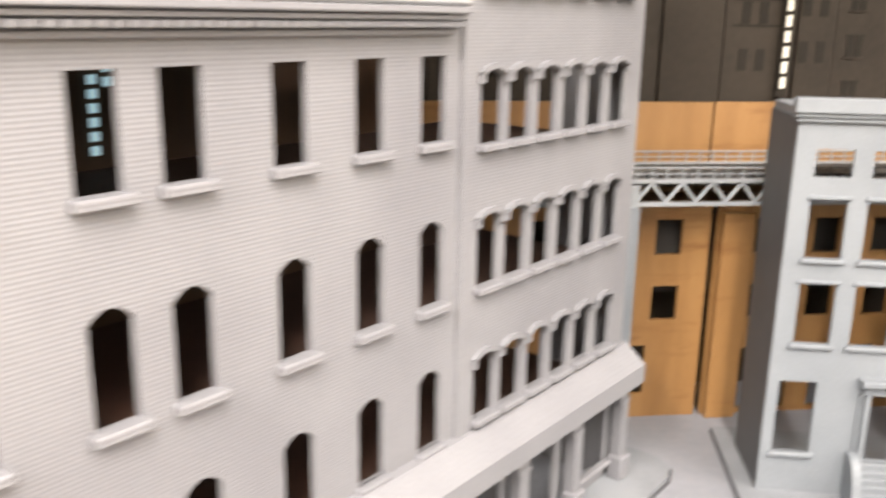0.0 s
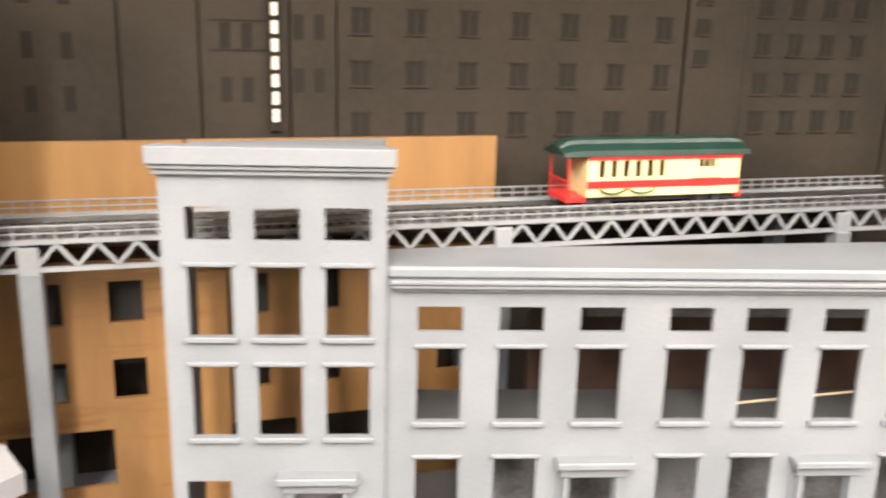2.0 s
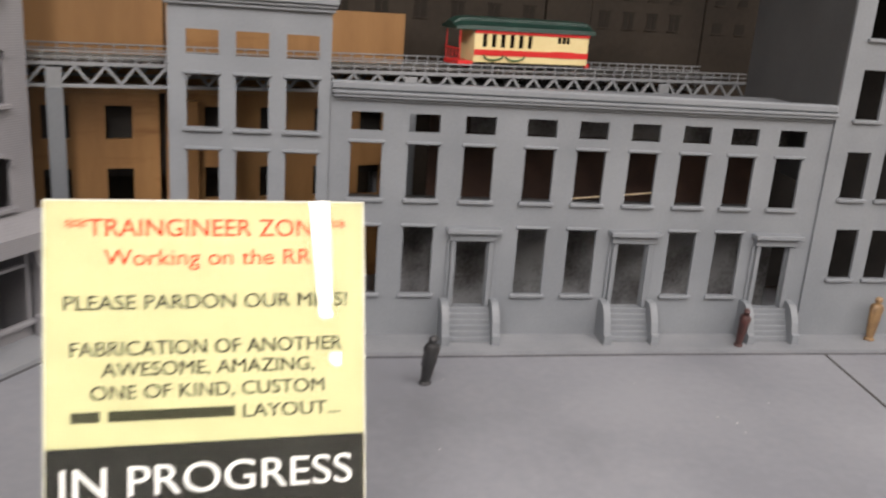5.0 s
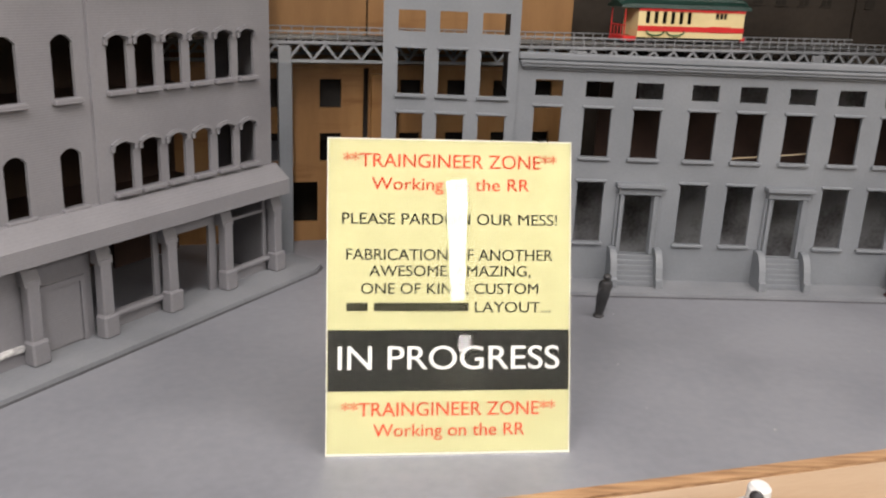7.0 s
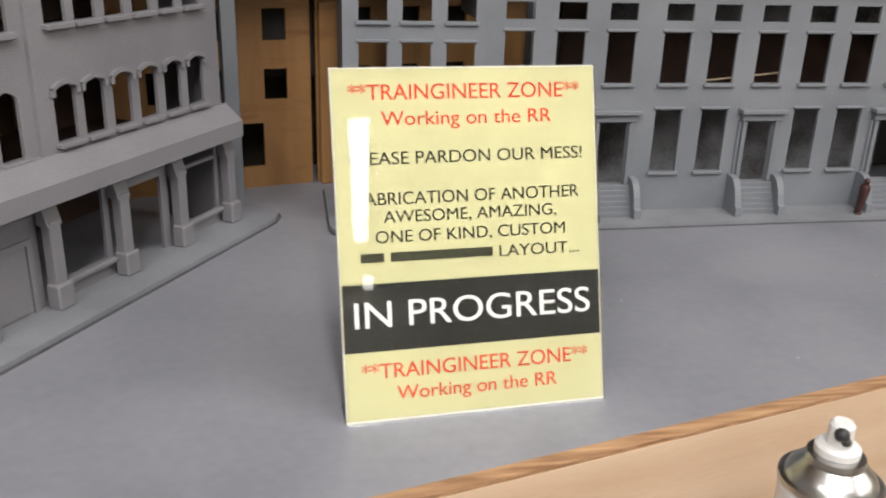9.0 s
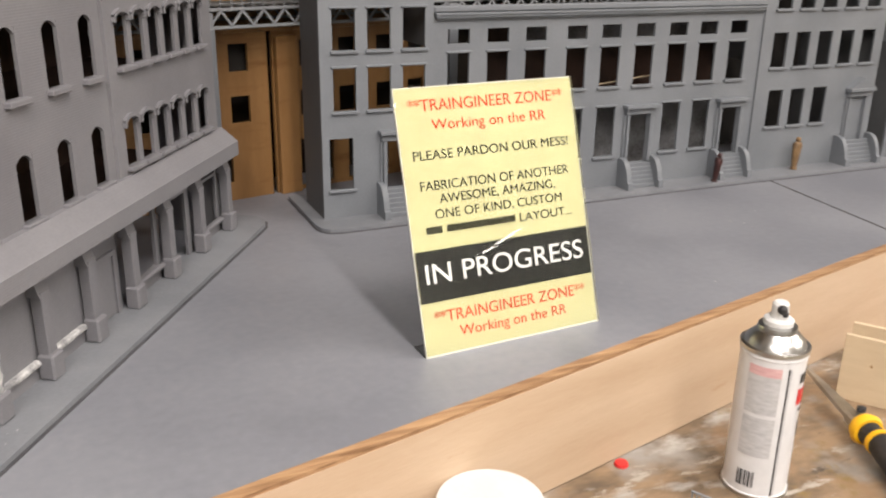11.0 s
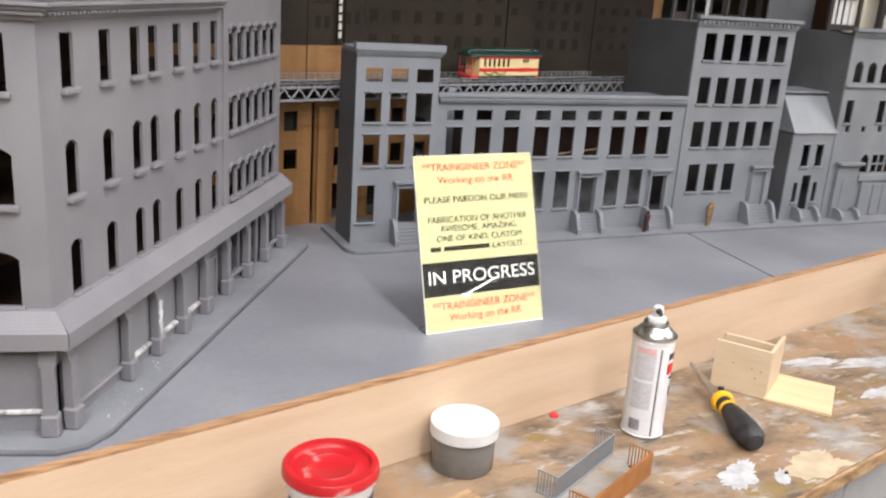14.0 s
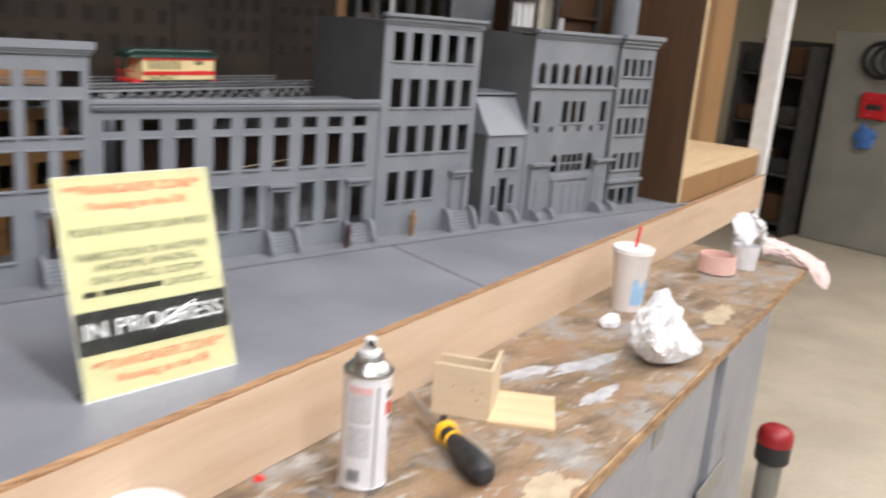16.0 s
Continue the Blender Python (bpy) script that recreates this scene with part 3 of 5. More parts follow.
    piece("frieze", (hood - 0.008, 0.009, 0.010), mat, d, (0, -0.004, z1 + 0.0003))
    if pediment:
        q = bmesh.new()
        prism(q, [(-hood / 2, 0), (hood / 2, 0), (0, 0.019)], 0, 0.014)
        part("pediment", q, mat, d, m=Matrix.Translation((0, 0.0, z1 + 0.0168)) @ pose(0, 0, 0, 90))
    if panel:
        part("shut_door", boxes((-w / 2, w / 2, 0.001, 0.003, z0, z1)), mat, d)


def stoop(b, cx, top, mat, w=0.066, run=0.036, y=0.0):
    """Steps between two curved cheek walls."""
    s = new("stoop", None)
    s.parent, s.location = b, (cx, y, 0)
    n = 6
    for i in range(n):
        h = 0.006 + (top - 0.006) * (i + 1) / n
        y0, y1 = -run + 0.010 + i * (run - 0.020) / (n - 1), -run + 0.010 + (i + 1) * (run - 0.020) / (n - 1)
        piece("step", (w - 0.010, min(y1, -0.001) - y0, h - 0.006), mat, s, (0, (y0 + min(y1, -0.001)) / 2, 0.006), 0.0006)
    prof = [(-0.001, 0.006), (-0.001, top + 0.010)]
    for i in range(9):
        a = i / 8
        prof.append((-0.008 - (run - 0.010) * a, 0.020 + (top - 0.010) * (1 - a ** 2.4) ** 0.75))
    prof += [(-run - 0.002, 0.018), (-run - 0.002, 0.006)]
    for sx in (-1, 1):
        q = bmesh.new()
        prism(q, prof, -0.0045, 0.0045)
        part("cheek_wall", q, mat, s, m=Matrix.Translation((sx * (w / 2 - 0.002), 0, 0)) @ Matrix(((0, 0, 1, 0), (1, 0, 0, 0), (0, 1, 0, 0), (0, 0, 0, 1))))


def cornice(b, x0, x1, steps, mat, name="cornice", y=0.0):
    for z0, z1, d in steps:
        part(name, boxes((x0 - d * 0.6, x1 + d * 0.6, y - d, y, z0, z1), bevel=0.0007), mat, b)


def tower():
    b = thing("town_house", pose(0, 0.980, 0), "tall narrow grey town house with large square windows", "model building", "town houses in the street")
    X0, X1, Z = 0.391, 0.564, 0.384
    cols = [(0.410, 0.444), (0.462, 0.497), (0.516, 0.551)]
    holes = [(a, c, z0, z1) for a, c in cols for z0, z1 in ((0.330, 0.356), (0.252, 0.309), (0.166, 0.227))]
    holes += [(0.402, 0.438, 0.050, 0.126), (0.490, 0.528, 0.046, 0.118)]
    part("wall", wall_bm(X0, X1, 0.006, Z, holes), GREY, b)
    for a, c in cols:
        sills_heads(b, a, c, 0.330, 0.356, GREY, False, sill=False)
        sills_heads(b, a, c, 0.252, 0.309, GREY)
        sills_heads(b, a, c, 0.166, 0.227, GREY)
    sills_heads(b, 0.402, 0.438, 0.050, 0.126, GREY, False)
    doorway(b, 0.509, 0.046, 0.118, GREY)
    stoop(b, 0.509, 0.046, GREY)
    # side walls take the darker grey, their shade painted in
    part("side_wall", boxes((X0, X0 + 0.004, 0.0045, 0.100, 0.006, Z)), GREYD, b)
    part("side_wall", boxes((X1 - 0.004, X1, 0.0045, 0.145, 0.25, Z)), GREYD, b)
    bm = bmesh.new()
    prism(bm, [(X0 + 0.002, 0.002), (X1 - 0.002, 0.002), (X1 - 0.002, 0.145), (X0 + 0.002, 0.100)], Z - 0.002, Z + 0.008)
    part("roof", bm, GREY, b)
    cornice(b, X0, X1, ((0.381, 0.385, 0.005), (0.3855, 0.389, 0.008), (0.3895, 0.403, 0.011)), GREY)
    part("parapet", boxes((X0 - 0.004, X1 + 0.004, 0.0, 0.010, 0.384, 0.4025)), GREY, b)


tower()


surf_patchy = surf("patchy_grey", (0.055, 0.052, 0.052), (0.21, 0.215, 0.225), 0.7, 14, 200, 0.1, spread=(0.36, 0.62))


def terrace():
    b = thing("terrace", pose(0, 0.985, 0), "low grey terrace of three houses with stoops", "model building", "town houses in the street")
    X0, X1, Z = 0.5645, 1.187, 0.300
    lefts = [0.589, 0.655, 0.721, 0.795, 0.859, 0.925, 0.991, 1.054, 1.118]
    W = 0.036
    holes, doors = [], []
    for i, x in enumerate(lefts):
        holes += [(x, x + W, 0.255, 0.276), (x, x + W, 0.177, 0.241)]
        if i % 3 == 2:
            doors.append(x + W / 2)
            holes.append((x - 0.001, x + W + 0.001, 0.045, 0.128))
        else:
            holes.append((x, x + W, 0.060, 0.143))
    part("wall", wall_bm(X0, X1, 0.006, Z, holes), GREY, b)
    for i, x in enumerate(lefts):
        sills_heads(b, x, x + W, 0.255, 0.276, GREY, False, sill=False)
        sills_heads(b, x, x + W, 0.177, 0.241, GREY)
        if i % 3 != 2:
            sills_heads(b, x, x + W, 0.060, 0.143, GREY)
    for cx in doors:
        doorway(b, cx, 0.045, 0.128, GREY)
        stoop(b, cx, 0.045, GREY)
    bm = bmesh.new()
    prism(bm, [(X0, 0.0045), (X1, 0.0045), (X1, 0.150), (X0, 0.090)], Z - 0.004, Z)
    part("roof", bm, GREY, b)
    part("parapet", boxes((X0, X1, -0.006, 0.008, Z + 0.0005, 0.310), bevel=0.002), GREY, b)
    cornice(b, X0 + 0.008, X1 - 0.006, ((0.289, 0.292, 0.004), (0.2925, 0.296, 0.008), (0.2965, 0.3, 0.010)), GREY)
    part("inner_floor", boxes((X0 + 0.01, X1 - 0.01, 0.006, 0.12, 0.150, 0.153)), GREYD, b)
    # added board upstairs, the shade of the rooms put into its brown
    part("back_wall", boxes((0.70, X1, 0.122, 0.126, 0.150, Z - 0.03)), BROWND, b, "dark brown board standing in for the shade inside")
    part("back_wall", boxes((0.66, X1, 0.085, 0.089, 0.006, 0.1495)), surf_patchy, b, "back board in patchy dark to pale grey")
    part("ceiling_strip", boxes((0.74, X1 - 0.02, 0.060, 0.064, 0.248, Z - 0.005)), surf_patchy, b)
    part("stick", rod(bmesh.new(), (0.862, 0.045, 0.1705), (1.0, 0.048, 0.1832), 0.0012), BALSA, b, "pale wooden stick inside")


terrace()


def four_storey():
    b = thing("town_house", pose(0, 0.982, 0), "four-storey grey town house with plain rows of windows", "model building", "town houses in the street")
    X0, X1, Z = 1.1875, 1.478, 0.470
    lefts = [1.213, 1.265, 1.318, 1.371, 1.424]
    W = 0.033
    rows = [(0.393, 0.453), (0.294, 0.355), (0.193, 0.253)]
    holes = [(x, x + W, z0, z1) for x in lefts for z0, z1 in rows] + [(x + 0.006, x + W + 0.006, 0.086, 0.152) for x in lefts[:3]] + [(1.420, 1.454, 0.048, 0.130)]
    part("wall", wall_bm(X0, X1, 0.006, Z, holes), GREY, b)
    for x in lefts:
        for z0, z1 in rows:
            sills_heads(b, x, x + W, z0, z1, GREY, False)
    for x in lefts[:3]:
        sills_heads(b, x + 0.006, x + W + 0.006, 0.086, 0.152, GREY, False)
    doorway(b, 1.437, 0.048, 0.130, GREY, 0.034, 0.064, panel=True, pediment=True)
    stoop(b, 1.437, 0.048, GREY, 0.084, 0.038)
    # sides and roof in GREYD, with shade already in the colour
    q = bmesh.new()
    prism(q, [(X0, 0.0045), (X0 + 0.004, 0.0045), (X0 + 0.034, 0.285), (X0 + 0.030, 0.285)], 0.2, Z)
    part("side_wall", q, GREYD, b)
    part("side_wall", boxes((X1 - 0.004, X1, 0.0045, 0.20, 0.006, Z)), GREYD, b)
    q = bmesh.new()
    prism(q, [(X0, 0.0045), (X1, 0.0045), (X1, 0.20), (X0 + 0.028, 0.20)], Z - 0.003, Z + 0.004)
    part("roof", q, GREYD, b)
    # dark board added so that the windows look into shade
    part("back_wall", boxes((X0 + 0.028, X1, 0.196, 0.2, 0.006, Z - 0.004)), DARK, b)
    cornice(b, X0, X1, ((0.468, 0.472, 0.004), (0.4725, 0.483, 0.005), (0.4835, 0.491, 0.013)), GREY)
    for i in range(22):
        piece("bracket", (0.0055, 0.006, 0.007), GREY, b, (X0 + 0.008 + i * 0.0130, -0.0075, 0.474), 0.0008)
    part("parapet", boxes((X0, X1, 0.0, 0.008, 0.4705, 0.4905)), GREY, b)


four_storey()


def small_house():
    b = thing("town_house", pose(0, 0.975, 0), "small grey house with a mansard roof and stoop", "model building", "town houses in the street")
    X0, X1 = 1.522, 1.662
    Z = 0.226
    holes = [(1.562, 1.586, 0.142, 0.196), (1.608, 1.632, 0.142, 0.196), (1.552, 1.566, 0.050, 0.100), (1.578, 1.606, 0.030, 0.118), (1.618, 1.632, 0.050, 0.100)]
    part("wall", wall_bm(X0, X1, 0.006, Z, holes), GREY, b)
    for h in holes[:2]:
        sills_heads(b, h[0], h[1], h[2], h[3], GREY)
    for h in (holes[2], holes[4]):
        sills_heads(b, h[0], h[1], h[2], h[3], GREY, False)
    stoop(b, 1.592, 0.030, GREY, 0.064, 0.036)
    q = bmesh.new()
    prism(q, [(-0.006, Z), (0.050, 0.312), (0.056, 0.318), (0.15, 0.318), (0.15, Z)], X0 - 0.003, X1 + 0.003)
    part("mansard_roof", q, GREY, b, m=Matrix(((0, 0, 1, 0), (1, 0, 0, 0), (0, 1, 0, 0), (0, 0, 0, 1))))
    part("roof_edge", boxes((X0 - 0.006, X1 + 0.006, 0.044, 0.154, 0.3185, 0.323)), GREY, b)
    # both sides painted darker to stand for their shade
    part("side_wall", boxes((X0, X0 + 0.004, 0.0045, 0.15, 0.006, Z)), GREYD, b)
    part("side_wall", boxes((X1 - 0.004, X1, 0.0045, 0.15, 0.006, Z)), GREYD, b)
    # near-black board stands for the unlit inside
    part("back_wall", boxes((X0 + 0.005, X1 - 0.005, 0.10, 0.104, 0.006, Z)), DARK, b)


small_house()


def firehouse():
    b = thing("hall_building", Matrix.Translation((1.660, 0.972, 0)) @ Matrix.Diagonal((0.972, 1, 1, 1)) @ Matrix.Translation((-1.672, 0, 0)), "grey civic hall with arched upper windows and wide doors", "model building", "town houses in the street")
    X0, X1, Z = 1.672, 2.028, 0.470
    arch = [1.694 + i * 0.0485 for i in range(7)]
    holes = [(x, x + 0.030, 0.352, 0.404) for x in arch]
    holes += [(1.690, 1.716, 0.252, 0.308)] + [(x, x + 0.026, 0.252, 0.308) for x in (1.806, 1.843, 1.880)] + [(1.976, 2.004, 0.252, 0.308)]
    holes += [(x, x + 0.015, 0.228, 0.243) for x in (1.702, 1.760, 1.820, 1.876, 1.934, 1.985)]
    holes += [(1.782, 1.812, 0.122, 0.170), (1.936, 1.966, 0.122, 0.170)]
    holes += [(1.824 + i * 0.025, 1.824 + i * 0.025 + 0.021, z0, z1) for i in range(4) for z0, z1 in ((0.122, 0.142), (0.146, 0.168))]
    bm = wall_bm(X0, X1, 0.006, Z, holes)
    for x in arch:
        arch_fill(bm, x, x + 0.030, 0.404, 0.012)
    for x in (1.782, 1.936):
        arch_fill(bm, x, x + 0.030, 0.170, 0.014)
    part("wall", bm, GREY, b)
    part("string_course", boxes((X0, X1, -0.007, 0, 0.340, 0.346), bevel=0.001), GREY, b)
    for h in holes[7:12]:
        sills_heads(b, h[0], h[1], h[2], h[3], GREY, False)
    # wide doors between two hooded side bays
    part("lintel_band", boxes((1.780, 1.968, -0.006, 0, 0.100, 0.116), bevel=0.001), GREY, b)
    for i in range(4):
        piece("door_leaf", (0.034, 0.004, 0.084), GREY, b, (1.825 + i * 0.037, -0.002, 0.006), 0.001)
    for s in (1.800, 1.956):
        piece("jamb", (0.012, 0.008, 0.094), GREY, b, (s, -0.004, 0.006))
    for cx in (1.735, 2.006):
        part("side_bay", boxes((cx - 0.040, cx + 0.036, -0.010, 0, 0.006, 0.138), bevel=0.001), GREY, b)
        piece("hood", (0.086, 0.022, 0.007), GREY, b, (cx - 0.002, -0.011, 0.145))
        piece("frieze", (0.080, 0.014, 0.006), GREY, b, (cx - 0.002, -0.007, 0.1385))
        part("door_panel", boxes((cx - 0.018, cx + 0.016, -0.012, -0.0102, 0.024, 0.108)), GREY, b)
        stoop(b, cx, 0.024, GREY, 0.066, 0.034, -0.010)
    # side and roof carry their shade as a darker grey
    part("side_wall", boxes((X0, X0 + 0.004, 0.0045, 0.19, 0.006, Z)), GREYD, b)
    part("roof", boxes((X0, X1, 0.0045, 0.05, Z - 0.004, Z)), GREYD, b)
    # added dark board, the shade behind the hall's windows
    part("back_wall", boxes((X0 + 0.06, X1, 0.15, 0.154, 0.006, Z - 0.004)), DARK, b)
    cornice(b, X0, X1, ((0.462, 0.466, 0.004), (0.4665, 0.475, 0.006), (0.4755, 0.484, 0.013)), GREY)
    part("parapet", boxes((X0, X1, 0.0, 0.006, 0.4705, 0.4835)), GREY, b)
    for i in range(24):
        piece("bracket", (0.005, 0.005, 0.006), GREY, b, (X0 + 0.008 + i * 0.0148, -0.008, 0.468), 0.0008)


firehouse()


def end_house():
    b = thing("town_house", pose(0, 0.962, 0), "grey end house with four narrow windows a floor over a shop", "model building", "town houses in the street")
    X0, X1, Z = 2.0065, 2.172, 0.474
    lefts = [2.026, 2.063, 2.100, 2.137]
    rows = [(0.378, 0.424), (0.300, 0.344), (0.216, 0.262), (0.116, 0.163)]
    holes = [(x, x + 0.023, z0, z1) for x in lefts for z0, z1 in rows] + [(x, x + 0.036, 0.010, 0.062) for x in (2.028, 2.073, 2.118)]
    part("wall", wall_bm(X0, X1, 0.006, Z, holes), GREY, b)
    for z0, z1 in rows:
        part("sill_band", boxes((2.020, 2.164, -0.006, 0, z0 - 0.005, z0), bevel=0.0008), GREY, b)
    part("shop_band", boxes((X0, X1 + 0.003, -0.010, 0, 0.080, 0.090), bevel=0.001), GREY, b)
    # shade of side and roof is in the grey itself
    part("side_wall", boxes((X1 - 0.004, X1, 0.0045, 0.16, 0.006, Z)), GREYD, b)
    part("roof", boxes((X0, X1, 0.0045, 0.16, Z - 0.004, Z)), GREYD, b)
    # dark board in place of the shade within
    part("back_wall", boxes((X0, X1, 0.10, 0.104, 0.006, Z - 0.004)), DARK, b)
    cornice(b, X0 + 0.002, X1, ((0.455, 0.465, 0.006), (0.4655, 0.476, 0.012), (0.4765, 0.489, 0.020)), GREY)
    part("parapet", boxes((X0, X1, 0.0, 0.006, 0.4745, 0.4885)), GREY, b)


end_house()
wt = thing("water_tank", pose(2.105, 1.035, 0.4745), "pale grey cylindrical roof tank with a flat conical lid", "water tank")
part("tank", lathe([(0, 0), (0.040, 0), (0.042, 0.004), (0.036, 0.008), (0.036, 0.150), (0, 0.150)], 28), GREY, wt, smooth=False)
part("lid", lathe([(0, 0.1503), (0.042, 0.1503), (0.042, 0.154), (0, 0.166)], 28), GREY, wt)

# specks of white filler on the corner pavement
q = bmesh.new()
rnd = random.Random(4)
for i in range(34):
    u, v, s = rnd.uniform(-0.58, -0.40), rnd.uniform(-0.042, -0.010), rnd.uniform(0.0003, 0.0009)
    box(q, u - s * 2, u + s, v - s, v + s, 0.0061, 0.0061 + s * 0.6)
tagged(part("filler_crumbs", q, PUTTY, m=LEFT), "white filler crumbs scattered on the grey pavement", "crumbs", kind="stuff")

# ---- behind the street: raw plywood building, elevated line, backdrop ----
RA = math.degrees(math.atan(0.24))
K = math.sqrt(1 + 0.24 ** 2)


def rear(c):
    return pose(0, c, 0, 0, 0, RA)


def ply_building():
    b = thing("plywood_building", rear(1.137), "raw tan plywood building shell with square window holes", "model building")

    def at(v):
        return v * K

    def low(v):
        return (v - 0.0135) * K

    cols = [(0.145, 0.176), (0.223, 0.254), (0.295, 0.326), (0.413, 0.444), (0.484, 0.515), (0.556, 0.587), (0.620, 0.651)]
    holes = [(low(a), low(c), z0, z1) for a, c in cols for z0, z1 in ((0.204, 0.246), (0.124, 0.166))]
    lowl = [(low(0.195), low(0.292), 0.030, 0.092), (low(0.40), low(0.47), 0.006, 0.085), (low(0.50), low(0.58), 0.006, 0.085)]
    part("wall", wall_bm(low(-0.05), low(0.358), 0.0, 0.262, [h for h in holes + lowl if h[1] < low(0.35)], 0.006, -0.058), PLY, b)
    part("wall", wall_bm(low(0.366), low(0.684), 0.0, 0.262, [h for h in holes + lowl if h[0] > low(0.35)], 0.006, -0.058), PLY, b)
    part("upper_board", boxes((at(-0.05), at(0.3565), -0.006, 0.0, 0.262, 0.375)), PLY, b)
    part("upper_board", boxes((at(0.3595), at(0.684), -0.006, 0.0, 0.262, 0.3755)), PLY, b)
    part("ledge", boxes((at(-0.05), at(0.684), -0.060, -0.0065, 0.2625, 0.268)), PLY, b)
    part("post", boxes((low(0.368), low(0.404), -0.071, -0.059, 0.0, 0.255), bevel=0.001), PLY, b)
    # dark sheet added for the shade behind the upper window holes
    part("inner_shade_board", boxes((at(-0.05), at(0.684), -0.030, -0.028, 0.150, 0.2615)), DARK, b, "dark sheet standing in for the shaded space inside")


ply_building()


def elevated_line():
    b = thing("elevated_railway", rear(1.010), "pale grey lattice girder railway bridge on square posts", "model bridge")
    x0, x1, deep = 0.10, 1.275, 0.115
    for y in (0.0, deep):
        part("bottom_chord", boxes((x0, x1, y, y + 0.005, 0.276, 0.280)), BRIDGE, b)
        part("top_chord", boxes((x0, x1, y, y + 0.005, 0.301, 0.305)), BRIDGE, b)
        part("hand_rail", boxes((x0, x1, y + 0.001, y + 0.003, 0.3165, 0.318), (x0, x1, y + 0.001, y + 0.003, 0.310, 0.3112)), BRIDGE, b)
        n = 70
        st = (x1 - x0) / n
        for i in range(n):
            q = bmesh.new()
            xa, xb = x0 + i * st, x0 + (i + 1) * st
            z = (0.2802, 0.3008) if i % 2 == 0 else (0.3008, 0.2802)
            bar(q, (xa, y + 0.0025, z[0]), (xb, y + 0.0025, z[1]), 0.0034, 0.003)
            part("brace", q, BRIDGE, b)
            piece("rail_post", (0.0015, 0.0015, 0.012), BRIDGE, b, (xa, y + 0.002, 0.305), 0)
    part("deck", boxes((x0, x1, 0.006, deep - 0.001, 0.2985, 0.3010)), GREYD, b)
    for i in range(100):
        piece("sleeper", (0.0045, 0.062, 0.003), DARK, b, (x0 + 0.008 + i * 0.0117, 0.060, 0.3012), 0)
    for y in (0.042, 0.078):
        part("rail", boxes((x0, x1, y - 0.001, y + 0.001, 0.3043, 0.3085)), STEEL, b)
    for px, h in ((0.262, 0.276), (0.700, 0.276), (1.115, 0.276)):
        piece("post", (0.019, 0.019, h), GREY, b, (px, 0.004, 0), 0.001)
        piece("post", (0.019, 0.019, h), GREY, b, (px, deep, 0), 0.001)
        piece("bearing", (0.018, 0.006, 0.024), BRIDGE, b, (px, -0.0005, 0.2745), 0.001)


elevated_line()


def railcar():
    b = thing("railway_coach", rear(1.010) @ pose(0.892, 0.060, 0.3087), "cream and red model coach with dark green roof", "model train")
    L, W = 0.205, 0.050
    h0, h1 = 0.010, 0.052
    part("underframe", boxes((-L / 2, L / 2, -0.018, 0.018, 0.004, h0), (-0.085, -0.05, -0.014, 0.014, 0.0, 0.006), (0.05, 0.085, -0.014, 0.014, 0.0, 0.006)), BLACK, b)
    wins = [(-0.072 + i * 0.0145, -0.072 + i * 0.0145 + 0.007, 0.031, 0.049) for i in range(6)] + [(0.050, 0.0565, 0.040, 0.049), (0.0575, 0.064, 0.040, 0.049), (0.065, 0.0705, 0.040, 0.049)]
    for s in (0, 1):
        y = -W / 2 if s == 0 else W / 2 - 0.002
        part("side", wall_bm(-0.085, L / 2, h0, h1, wins, 0.002, y), CREAM, b)
    for xe in (L / 2 - 0.002, -0.085):
        part("end", boxes((xe, xe + 0.002, -W / 2 + 0.002, W / 2 - 0.002, h0, h1)), CREAM, b)
    part("red_band", boxes((-0.085, L / 2 + 0.0004, -W / 2 - 0.0008, -W / 2, 0.0195, 0.0275), (-0.085, L / 2 + 0.0008, -W / 2 - 0.0012, -W / 2, h1 - 0.002, h1 + 0.002)), REDP, b, "red waist band and eaves line")
    part("door", boxes((0.040, 0.078, -W / 2 - 0.0016, -W / 2 - 0.0009, 0.0195, 0.0285)), REDP, b)
    for r in ((-L / 2 - 0.006, -0.0855, -W / 2, W / 2, 0.004, 0.011), (L / 2 + 0.0005, L / 2 + 0.008, -W / 2 + 0.004, W / 2 - 0.004, 0.004, 0.012)):
        part("platform", boxes(r, bevel=0.001), REDP, b, "red end platform")
    q = bmesh.new()
    for i in range(5):
        rod(q, (-L / 2 - 0.004, -W / 2 + 0.002 + i * 0.0115, 0.011), (-L / 2 - 0.004, -W / 2 + 0.002 + i * 0.0115, 0.026), 0.0007)
    box(q, -L / 2 - 0.005, -L / 2 - 0.003, -W / 2, W / 2, 0.026, 0.028)
    rod(q, (-L / 2 - 0.004, -W / 2 + 0.002, 0.011), (-L / 2 - 0.004, -W / 2 + 0.002, h1), 0.001)
    rod(q, (-L / 2 - 0.004, W / 2 - 0.002, 0.011), (-L / 2 - 0.004, W / 2 - 0.002, h1), 0.001)
    part("railing", q, REDP, b)
    part("inside", boxes((-0.080, L / 2 - 0.006, -0.002, 0.002, h0, h1)), DARK, b)
    prof = [(-W / 2 - 0.003, h1), (-W / 2 - 0.002, h1 + 0.006), (-0.014, h1 + 0.012), (-0.012, h1 + 0.016), (0, h1 + 0.018), (0.012, h1 + 0.016), (0.014, h1 + 0.012), (W / 2 + 0.002, h1 + 0.006), (W / 2 + 0.003, h1)]
    q = bmesh.new()
    sec = []
